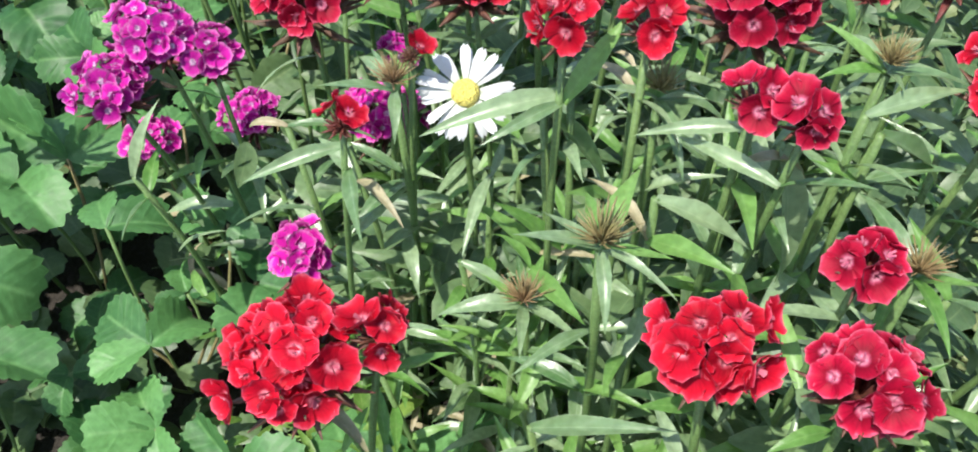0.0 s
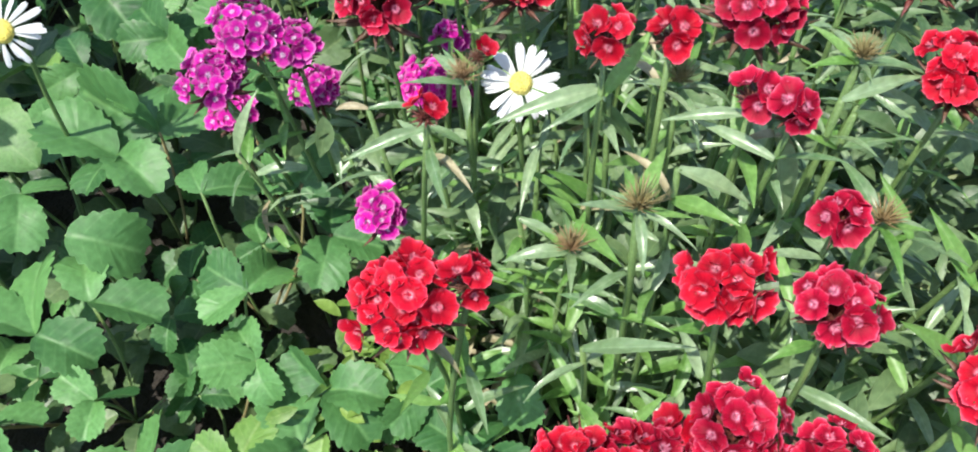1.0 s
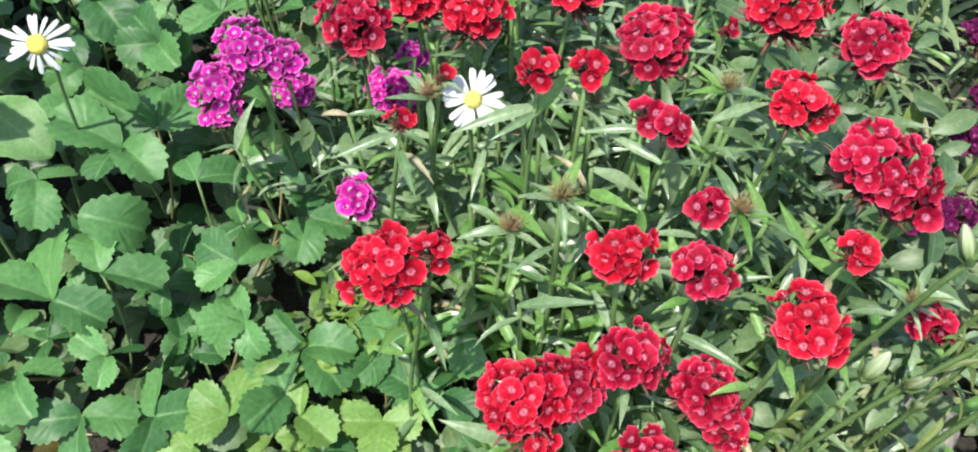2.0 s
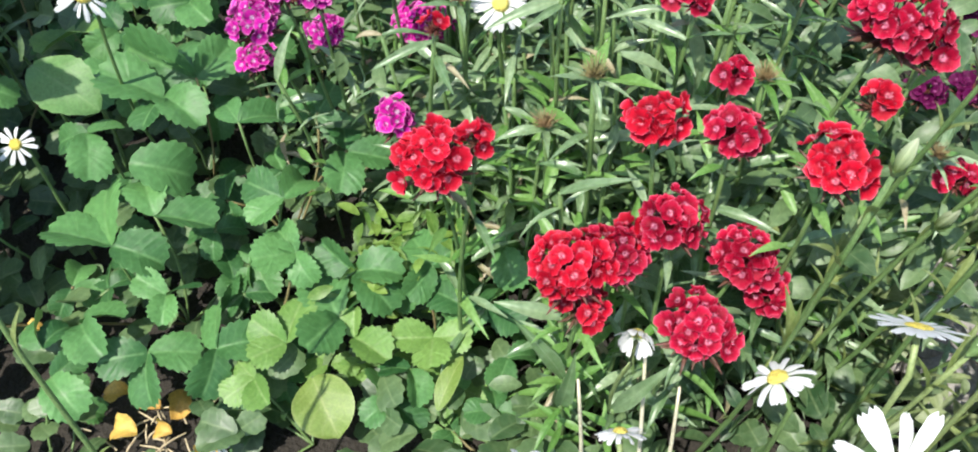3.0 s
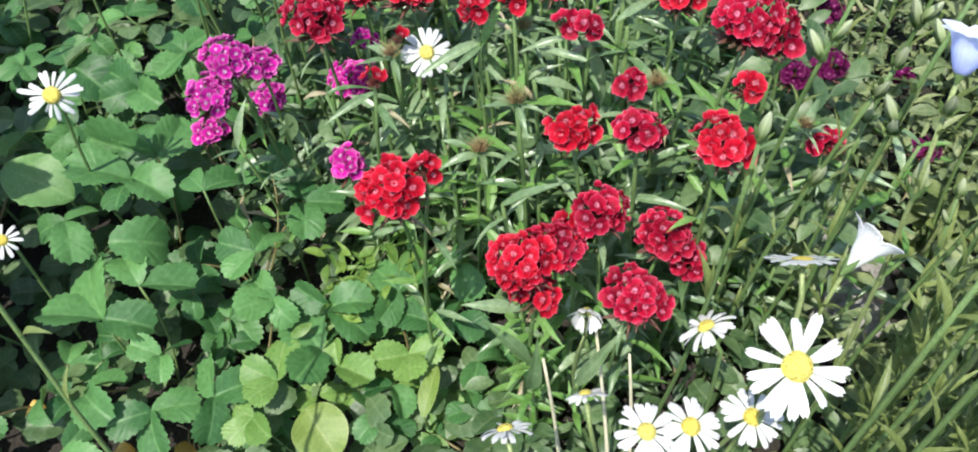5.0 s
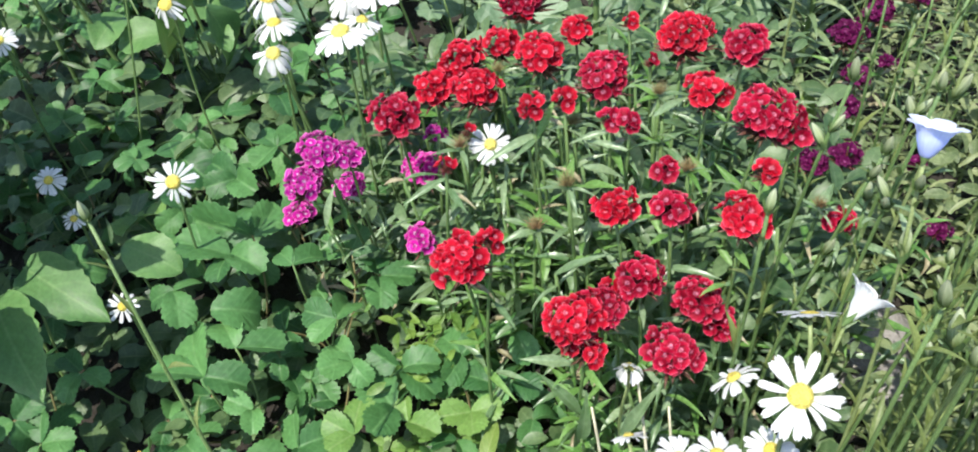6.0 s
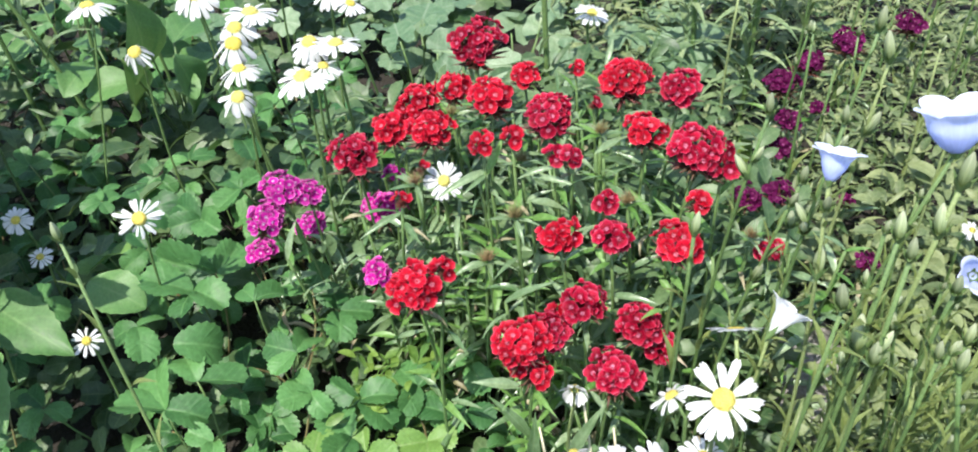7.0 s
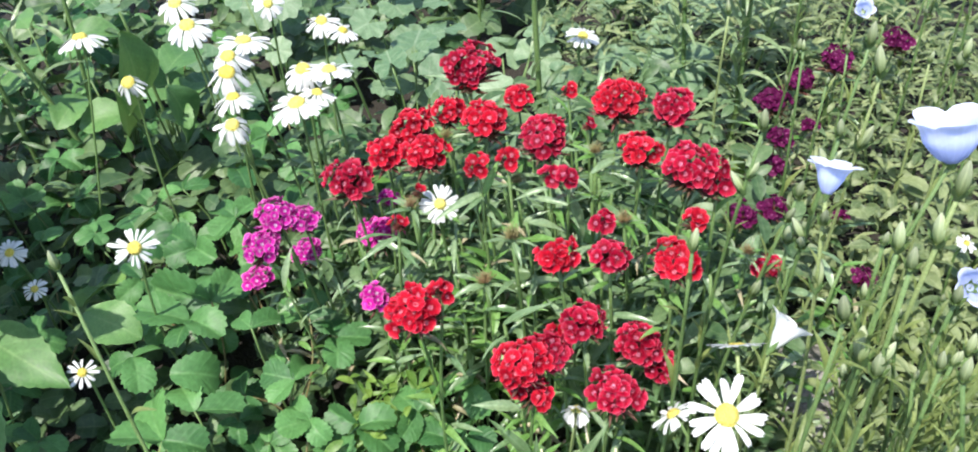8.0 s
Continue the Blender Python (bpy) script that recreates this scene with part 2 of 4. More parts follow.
def blade_data(length, width, profile, nu=8, nv=4, fold=0.3, rise=0.3, bend=0.8, teeth=0.0, ripple=0.0, twist=0.0, seed=0):
    """A leaf that grows along +y with its face up: half width by profile(s), a fold along the midrib, a bend downwards, toothed rims."""
    rng = random.Random(seed)
    phase = rng.uniform(0, 6)
    verts, uvs = [], []
    y = z = 0.0
    for i in range(nu + 1):
        s = i / nu
        if i:
            a = rise - bend * (s - 0.5 / nu)
            y += length / nu * math.cos(a)
            z += length / nu * math.sin(a)
        w = width / 2 * profile(s)
        for j in range(nv + 1):
            t = 2 * j / nv - 1
            if teeth and 0 < j < nv:
                t *= 0.9 * nv / (nv - 2)
            k = 1.0
            push = 0.0
            if teeth and abs(t) > 0.99 and 0.3 < s < 0.999:
                k = 1 + teeth * (1 if i % 2 else -1)
                push = teeth * 0.5 * length / nu * (1 if i % 2 else -1)
            turn = twist * s
            x = t * w * k
            up = abs(t) ** 1.3 * w * fold + ripple * width * math.sin(s * 9 + phase + 2.5 * t) * abs(t)
            verts.append((x * math.cos(turn) - up * math.sin(turn), y + push + abs(t) * 0.06 * w, z + up * math.cos(turn) + x * math.sin(turn)))
            uvs.append((0.5 + t / 2, s))
    return verts, grid_faces(nu, nv), uvs


def blade(name, mat, *args, **kw):
    v, f, u = blade_data(*args, **kw)
    return mesh(name, v, f, mat, u)


def tube_data(points, radii, sides=6, first=0):
    pts = [Vector(p) for p in points]
    verts, faces = [], []
    for i, p in enumerate(pts):
        way = (pts[min(i + 1, len(pts) - 1)] - pts[max(i - 1, 0)]).normalized()
        a = way.cross(Vector((0.3, 1, 0.2))).normalized()
        b = way.cross(a)
        for k in range(sides):
            c = 6.28319 * k / sides
            verts.append(p + (a * math.cos(c) + b * math.sin(c)) * radii[i])
    for i in range(len(pts) - 1):
        for k in range(sides):
            q, r = first + i * sides + k, first + i * sides + (k + 1) % sides
            faces.append((q, r, r + sides, q + sides))
    faces.append(tuple(first + len(verts) - sides + k for k in range(sides)))
    return verts, faces


def tube(name, points, radii, mat, sides=6):
    v, f = tube_data(points, radii, sides)
    return mesh(name, v, f, mat)


def arc(a, b, n, bow):
    """Points from a to b, bowed sideways."""
    a, b, bow = Vector(a), Vector(b), Vector(bow)
    return [a.lerp(b, i / n) + bow * math.sin(math.pi * i / n) for i in range(n + 1)]


# ---- ground ----
def ground():
    line = sorted([0.0] + [s * (0.03 * k) for k in range(1, 60) for s in (1, -1)] + [s * 1.8 * 1.6 ** k for k in range(11) for s in (1, -1)])
    n = len(line)
    verts = []
    for x in line:
        for y in line:
            near = max(0.0, 1 - math.hypot(x, y) / 3)
            z = noise.fractal(Vector((x * 7, y * 7, 0.3)), 1.0, 2.0, 4) * 0.022 * near + noise.noise(Vector((x * 40, y * 40, 0))) * 0.006 * near
            verts.append((x, y + 0.5, z - 0.005))
    ob = new("ground", mesh("ground", verts, grid_faces(n - 1, n - 1), SOIL))
    tagged(ob, "dark crumbly garden soil under the plants", "soil", kind="structure")


ground()

# ---- sweet williams ----
def lance_profile(s):
    return max(0.02, min(1.0, 0.38 + 1.9 * s) * (1 - max(0, (s - 0.32) / 0.68) ** 1.4))


LANCES = [blade("leaf", LANCE, RNG.uniform(0.045, 0.068), RNG.uniform(0.008, 0.013), lance_profile, 8, 4, RNG.uniform(0.25, 0.55), RNG.uniform(0.1, 0.5), RNG.uniform(0.3, 1.5), 0, 0.04, RNG.uniform(-0.7, 0.7), k) for k in range(9)]
LANCES += [blade("leaf", LANCE_FRESH, RNG.uniform(0.042, 0.064), RNG.uniform(0.008, 0.013), lance_profile, 8, 4, RNG.uniform(0.2, 0.5), RNG.uniform(0.1, 0.5), RNG.uniform(0.3, 1.5), 0, 0.04, RNG.uniform(-0.7, 0.7), 40 + k) for k in range(6)]
LANCES_DRY = [blade("leaf", LANCE_DRY, RNG.uniform(0.04, 0.06), 0.009, lance_profile, 8, 4, 0.6, 0.3, RNG.uniform(1.0, 2.2), 0, 0.08, RNG.uniform(-1, 1), k) for k in range(3)]


def floret_mesh(mat, seed):
    """Five broad overlapping ruffled petals, radius 1 cm, cupped, facing +z, with a few pale stamens."""
    rng = random.Random(seed)
    verts, faces, uvs = [], [], []
    cup = rng.uniform(0.15, 0.6)
    rings = (0.0, 0.14, 0.32, 0.55, 0.78, 0.92, 1.0)
    for p in range(5):
        mid = p * 2 * math.pi / 5 + rng.uniform(-0.12, 0.12)
        reach = rng.uniform(0.84, 1.08)
        curl, wave, lift = rng.uniform(-0.35, 0.25), rng.uniform(0, 6), rng.uniform(-0.05, 0.12)
        first = len(verts)
        nr, na = len(rings) - 1, 6
        for i, q in enumerate(rings):
            half = 0.46 + 0.38 * min(1.0, q * 1.6)
            for j in range(na + 1):
                t = 2 * j / na - 1
                rr = q * reach * (1 - 0.16 * t * t * q ** 3)
                if i == nr:
                    rr += (0.045 if j % 2 else -0.045) + rng.uniform(-0.03, 0.02)
                a = mid + half * t
                z = cup * q * q + curl * max(0, q - 0.5) + 0.13 * q * q * math.sin(3.6 * t + wave) + lift * q * t + 0.07 * math.exp(-(q / 0.2) ** 2) * -1 - 0.10 * q * (1 - t * t) * (q < 0.95) * 0.4
                verts.append((0.01 * rr * math.cos(a), 0.01 * rr * math.sin(a), 0.01 * z))
                uvs.append((0.5 + t / 2, q))
        faces += grid_faces(nr, na, first)
    for k in range(4):
        a = rng.uniform(0, 6.28)
        foot = Vector((0.0006 * math.cos(a), 0.0006 * math.sin(a), -0.0006))
        tip = foot + Vector((0.0017 * math.cos(a), 0.0017 * math.sin(a), rng.uniform(0.002, 0.0036)))
        side = Vector((-math.sin(a), math.cos(a), 0)) * 0.0004
        first = len(verts)
        verts += [tuple(foot - side), tuple(foot + side), tuple(tip + side * 1.4), tuple(tip - side * 1.4)]
        uvs += [(0.5, 0.10)] * 4
        faces.append((first, first + 1, first + 2, first + 3))
    return mesh("floret", verts, faces, mat, uvs)


FLORETS = {m.name: [floret_mesh(m, 11 * k + 3) for k in range(7)] for m in (RED, CRIMSON, MAGENTA, PINK, PURPLE)}


def calyx_mesh(name, radius, count, mat, spread=1.3, seed=0, long=1.0, slim=1.0):
    """A bunch of pointed green and brown bracts and tubes that carries the florets."""
    rng = random.Random(seed)
    verts, faces = [], []
    for k in range(count):
        ph = k * 2.39996
        th = spread * math.sqrt((k + 0.5) / count) + rng.uniform(-0.15, 0.15)
        way = Vector((math.sin(th) * math.cos(ph), math.sin(th) * math.sin(ph), math.cos(th)))
        foot = Vector((0, 0, -radius * 0.75)) + way * radius * 0.1
        tip = foot + way * radius * rng.uniform(0.95, 1.5) * long
        mid = foot.lerp(tip, 0.55) + Vector((rng.uniform(-1, 1), rng.uniform(-1, 1), rng.uniform(-1, 1))) * radius * 0.07
        v, f = tube_data([foot, mid, tip], [radius * 0.05 * slim, radius * 0.055 * slim, radius * 0.008], 4, len(verts))
        verts += v
        faces += f
    return mesh(name, verts, faces, mat)


# low heads that stand free of leaves: middle and radius
FREE = [((-0.105, 0.300, 0.318), 0.036), ((-0.105, 0.275, 0.335), 0.03), ((-0.085, 0.475, 0.255), 0.05), ((-0.10, 0.452, 0.32), 0.045), ((-0.070, 0.430, 0.292), 0.034), ((-0.062, 0.390, 0.332), 0.03), ((-0.010, 0.318, 0.415), 0.03)]


def stands_free(p):
    return any((Vector(c) - p).length < r for c, r in FREE)


def leafy_stem(plant, base, top, rng, nodes, first=0.25, size=1.0, droop=0.0, last=0.93):
    """Opposite pairs of narrow leaves up a stem."""
    base, top = Vector(base), Vector(top)
    turn = rng.uniform(0, 3)
    rel = top - base
    for k in range(nodes):
        s = first + (last - first) * k / max(1, nodes - 1)
        at = rel * s
        turn += 1.35 + rng.uniform(-0.3, 0.3)
        for side in (0, math.pi):
            if rng.random() < 0.1:
                continue
            a = turn + side
            way = Vector((math.cos(a), math.sin(a), rng.uniform(0.0, 0.75) - droop))
            pick = rng.choice(LANCES_DRY) if rng.random() < 0.07 + 0.15 * (k == 0) else rng.choice(LANCES[9:] if base.y < 0.29 and base.x < 0.07 and rng.random() < 0.55 else LANCES)
            m = aim(at, way, (0, 0, 1), size * rng.uniform(0.75, 1.15) * (1.1 - 0.35 * s), rng.uniform(-0.5, 0.5))
            if stands_free(base + at + way.normalized() * 0.012) or stands_free(base + at + way.normalized() * 0.025) or stands_free(base + at + way.normalized() * 0.045):
                continue
            child("leaf", pick, plant, m)


def sweet_william(at, radius, mat, label, count=None, axis=(0, -0.25, 1), tall=0.66, seed=0, base=None, nodes=6, gaps=0.03, floret_size=0.93):
    """A flowering stem: stem, leaf pairs, and a domed head of florets over a bunch of bracts."""
    rng = random.Random(seed * 31 + 5)
    at = Vector(at)
    base = Vector(base) if base else Vector((at.x + rng.uniform(-0.03, 0.03), at.y + rng.uniform(0.0, 0.06), 0.0))
    plant = root("sweet_william", base, label, "flower", "sweet william flowers")
    neck = at - Vector((0, 0, radius * 0.8)) - base
    child("stem", tube("stem", arc((0, 0, 0), neck, 6, (rng.uniform(-0.012, 0.012), rng.uniform(-0.012, 0.012), 0)), [0.0024 - 0.00012 * i for i in range(7)], STALK), plant)
    leafy_stem(plant, base, base + neck, rng, nodes)
    head = child("flower_head", calyx_mesh("flower_head", radius, 46, CALYX, 1.5, seed, 0.80, 1.5), plant, Matrix.Translation(at - base), "green and brown bracts under the florets")
    count = count or max(1, round(29 * (radius / 0.031) ** 2))
    up = Vector(axis).normalized()
    frame_m = aim((0, 0, 0), Vector((0, 1, 0)) - up * up.y, up).to_3x3()
    for k in range(count):
        if count > 6 and rng.random() < gaps:
            continue
        th = 1.45 * math.sqrt((k + 0.35) / count) + rng.uniform(-0.10, 0.10)
        ph = k * 2.39996 + rng.uniform(-0.2, 0.2)
        way = frame_m @ Vector((math.sin(th) * math.cos(ph), math.sin(th) * math.sin(ph), math.cos(th)))
        place = Vector((way.x, way.y, way.z * tall)) * radius * rng.uniform(0.68, 0.98) * (1 + 0.16 * math.sin(2 * ph + seed) * math.sin(th))
        face = (way * 0.85 + Vector((0, -0.12, 0.25)) + Vector((rng.uniform(-1, 1), rng.uniform(-1, 1), rng.uniform(-1, 1))) * 0.26).normalized()
        side = face.cross(Vector((rng.uniform(-1, 1), rng.uniform(-1, 1), 0.1)))
        child("floret", rng.choice(FLORETS[mat.name]), head, aim(place, face.cross(side), face, rng.uniform(0.76, 1.08) * floret_size))
    return plant


FRONT = [
    (-0.072, 0.199, 0.386, 0.028), (0.014, 0.112, 0.368, 0.029), (0.044, 0.118, 0.365, 0.023), (0.022, 0.104, 0.330, 0.020),
    (0.099, 0.074, 0.333, 0.026), (0.147, 0.134, 0.320, 0.025), (0.167, 0.118, 0.292, 0.016), (0.086, 0.133, 0.377, 0.022),
    (0.060, 0.133, 0.368, 0.010), (-0.040, 0.198, 0.402, 0.011),
]
MIDDLE = [
    (0.074, 0.172, 0.438, 0.019), (0.127, 0.168, 0.424, 0.019), (0.139, 0.217, 0.424, 0.013), (0.173, 0.118, 0.448, 0.022),
    (0.096, 0.259, 0.464, 0.010), (0.111, 0.243, 0.470, 0.010), (0.217, 0.170, 0.440, 0.012), (0.310, 0.172, 0.342, 0.014),
    (0.231, 0.211, 0.474, 0.031), (0.205, 0.282, 0.450, 0.022), (0.249, 0.190, 0.462, 0.014), (0.256, 0.318, 0.470, 0.024), (0.213, 0.372, 0.456, 0.030),
]
BACK = [
    (0.028, 0.463, 0.426, 0.020), (0.066, 0.419, 0.435, 0.027), (0.117, 0.459, 0.426, 0.017), (0.110, 0.330, 0.460, 0.029),
    (-0.017, 0.461, 0.416, 0.027), (-0.055, 0.437, 0.406, 0.024), (-0.012, 0.407, 0.416, 0.026), (-0.104, 0.417, 0.395, 0.029),
    (0.028, 0.289, 0.474, 0.013), (0.061, 0.296, 0.468, 0.010), (0.193, 0.494, 0.396, 0.010), (0.072, 0.523, 0.445, 0.035),
    (0.065, 0.498, 0.430, 0.008), (-0.037, 0.331, 0.424, 0.006), (-0.065, 0.298, 0.414, 0.009), (0.18, 0.384, 0.42, 0.007),
]
PINKS = [
    (-0.199, 0.430, 0.357, 0.024), (-0.168, 0.424, 0.345, 0.018), (-0.222, 0.405, 0.337, 0.024), (-0.183, 0.500, 0.227, 0.021),
    (-0.255, 0.481, 0.217, 0.019), (-0.080, 0.486, 0.242, 0.027), (-0.062, 0.452, 0.325, 0.012), (-0.108, 0.324, 0.286, 0.018),
]
DARKS = [
    (0.706, 0.539, 0.325, 0.022), (0.631, 0.562, 0.295, 0.026), (0.581, 0.575, 0.265, 0.023), (0.536, 0.567, 0.245, 0.026),
    (0.553, 0.492, 0.245, 0.012), (0.488, 0.457, 0.265, 0.017), (0.449, 0.406, 0.265, 0.016), (0.349, 0.302, 0.295, 0.019),
    (0.391, 0.303, 0.292, 0.019), (0.515, 0.330, 0.215, 0.011), (0.495, 0.239, 0.195, 0.014),
]
for k, (x, y, z, r) in enumerate(FRONT):
    sweet_william((x, y, z), r, RED if k in (0, 1, 3, 8, 9) else CRIMSON, "bright red sweet william head with pale eyes on a leafy stem", seed=k, axis=(0, -0.40, 1), tall=0.58, nodes=5)
for k, (x, y, z, r) in enumerate(MIDDLE):
    sweet_william((x, y, z), r, CRIMSON if k % 3 else RED, "crimson sweet william head with pale eyes on a leafy stem", seed=20 + k, axis=(0, -0.3, 1), tall=0.56)
for k, (x, y, z, r) in enumerate(BACK):
    sweet_william((x, y, z), r, CRIMSON if k % 4 == 3 else RED, "red sweet william head among narrow leaves", seed=40 + k)
for k, (x, y, z, r) in enumerate(PINKS):
    sweet_william((x, y, z), r, PINK if k in (4, 5, 7) else MAGENTA, "magenta sweet william head with white eyes", seed=60 + k, floret_size=0.8, count=round(23 * (r / 0.022) ** 2), nodes=5)
for k, (x, y, z, r) in enumerate(DARKS):
    sweet_william((x, y, z), r, PURPLE, "dark purple sweet william head behind the bellflowers", seed=80 + k, floret_size=0.7, count=round(22 * (r / 0.022) ** 2), tall=0.5)


def bud_head(at, size, seed):
    """A head still in bud: a star of narrow leaves round a tuft of spiky bracts."""
    rng = random.Random(seed)
    at = Vector(at)
    base = Vector((at.x + rng.uniform(-0.02, 0.02), at.y + 0.04, 0))
    plant = root("sweet_william", base, "sweet william bud, a brown tuft above starry leaves", "flower bud", "sweet william buds")
    rel = at - base
    child("stem", tube("stem", arc((0, 0, 0), rel, 5, (0.006, 0, 0)), [0.0022] * 6, STALK), plant)
    child("bud_tuft", calyx_mesh("bud_tuft", 0.0115 * size, 60, BRACT, 0.95, seed, 1.15, 0.8), plant, Matrix.Translation(rel + Vector((0, 0, 0.012))), "spiky brown-green bracts")
    for k in range(7):
        a = k * 2.4 + rng.uniform(-0.3, 0.3)
        m = aim(rel, (math.cos(a), math.sin(a), rng.uniform(-0.05, 0.35)), (0, 0, 1), size * rng.uniform(0.6, 0.95))
        if not stands_free(at + Vector((math.cos(a), math.sin(a), 0.1)) * 0.03):
            child("leaf", rng.choice(LANCES), plant, m)
    leafy_stem(plant, base, at, rng, 5, 0.3, 0.95, 0, 0.85)


for k, (x, y, z, s) in enumerate([(0.042, 0.221, 0.422, 0.9), (0.016, 0.265, 0.322, 0.9), (0.165, 0.226, 0.40, 0.8), (0.285, 0.175, 0.36, 0.7), (0.16, 0.30, 0.44, 0.8), (-0.045, 0.325, 0.405, 0.8), (0.07, 0.30, 0.425, 0.8), (0.02, 0.44, 0.40, 0.7)]):
    bud_head((x, y, z), s, 300 + k)


def leafy_shoot(x, y, h, rng):
    base = Vector((x, y, 0))
    top = base + Vector((rng.uniform(-0.04, 0.04), rng.uniform(-0.05, 0.03), h))
    plant = root("sweet_william_shoot", base, "leafy sweet william shoot with narrow pale green leaves", "shoot", "sweet william shoots")
    child("stem", tube("stem", arc((0, 0, 0), top - base, 4, (0, 0, 0)), [0.0019] * 5, STALK), plant)
    leafy_stem(plant, base, top, rng, max(4, round(h / 0.045)), 0.3, 1.0, 0.05, 1.0)


rng = random.Random(21)
for k in range(138):
    x, y = rng.uniform(-0.14, 0.36), rng.uniform(0.14, 0.62)
    if y < 0.24 - 0.5 * (x + 0.0) and x < 0.05 or x < -0.04 and 0.2 < y < 0.34 or x > 0.27 and y > 0.24:
        continue
    leafy_shoot(x, y, rng.uniform(0.20, 0.36), rng)

# long pale leaves that stand out among the shoots: foot, tip, width in proportion
def long_leaf(foot, tip, wide, seed):
    foot, tip = Vector(foot), Vector(tip)
    base = Vector((foot.x + 0.01, foot.y + 0.03, 0))
    plant = root("sweet_william_shoot", base, "sweet william shoot with one long pale leaf", "shoot", "sweet william shoots")
    child("stem", tube("stem", arc((0, 0, 0), foot - base, 4, (0.005, 0.01, 0)), [0.0019] * 5, STALK), plant)
    way = tip - foot
    me = blade("leaf", LANCE, way.length * 1.08, way.length * wide, lance_profile, 10, 4, 0.65, 0.3, 0.6, 0, 0.03, 0.3, seed)
    child("leaf", me, plant, aim(foot - base, way, (0.05, -0.35, 1)), "long pale green leaf")
    leafy_stem(plant, base, foot, random.Random(seed), 4, 0.35, 0.9)


LONG_LEAVES = [
    ((-0.068, 0.315, 0.380), (-0.115, 0.300, 0.370), 0.17), ((0.033, 0.297, 0.430), (-0.026, 0.282, 0.420), 0.16), ((-0.209, 0.366, 0.300), (-0.188, 0.383, 0.342), 0.2),
    ((0.067, 0.257, 0.410), (0.106, 0.251, 0.388), 0.24), ((0.100, 0.267, 0.440), (0.060, 0.273, 0.430), 0.17), ((0.022, 0.300, 0.420), (0.052, 0.304, 0.366), 0.18),
    ((0.115, 0.269, 0.430), (0.128, 0.261, 0.355), 0.2), ((0.146, 0.275, 0.440), (0.188, 0.290, 0.440), 0.2), ((0.155, 0.275, 0.430), (0.194, 0.288, 0.388), 0.2),
    ((0.063, 0.325, 0.420), (0.106, 0.321, 0.410), 0.15), ((0.019, 0.196, 0.330), (0.072, 0.180, 0.360), 0.15), ((-0.015, 0.285, 0.330), (0.012, 0.274, 0.318), 0.25),
    ((0.009, 0.107, 0.300), (-0.036, 0.117, 0.312), 0.26), ((0.013, 0.094, 0.225), (-0.022, 0.117, 0.280), 0.19), ((0.050, 0.072, 0.205), (0.088, 0.068, 0.290), 0.15), ((0.010, 0.086, 0.190), (0.019, 0.090, 0.270), 0.18),
]
for k, (a, b, w) in enumerate(LONG_LEAVES):
    long_leaf(a, b, w, 700 + k)

# ---- daisies ----
RAYS = []
for k in range(5):
    v, f, u = blade_data(0.0204, 0.0056, lambda s: 0.45 + 0.55 * min(1, s * 2.2) if s < 0.9 else 0.72, 6, 4, -0.12, 0.12, 0.25 + 0.12 * k, 0, 0.03, 0, k)
    v = [(x, y - (0.0016 if (i >= 30 and i % 5 in (0, 2, 4)) else 0), z) for i, (x, y, z) in enumerate(v)]
    RAYS.append(mesh("petal", v, f, WHITE, u))


def disc_mesh():
    verts, faces = [], []
    for i in range(7):
        th = i / 6 * 1.5
        for k in range(18):
            a = k * 0.349066
            bumpy = 1 + 0.05 * math.sin(k * 5.1 + i * 3.3)
            verts.append((0.0078 * math.sin(th) * math.cos(a) * bumpy, 0.0078 * math.sin(th) * math.sin(a) * bumpy, 0.0056 * math.cos(th) * bumpy - 0.0012 * math.exp(-(th / 0.35) ** 2)))
    for i in range(6):
        for k in range(18):
            faces.append((i * 18 + k, i * 18 + (k + 1) % 18, (i + 1) * 18 + (k + 1) % 18, (i + 1) * 18 + k))
    return mesh("disc", verts, faces, YELLOW)


DISC = disc_mesh()
CUP = calyx_mesh("flower_cup", 0.0075, 14, STALK, 1.5, 4)


PALE_BASES = {24: (-0.55, 0.80, 0)}


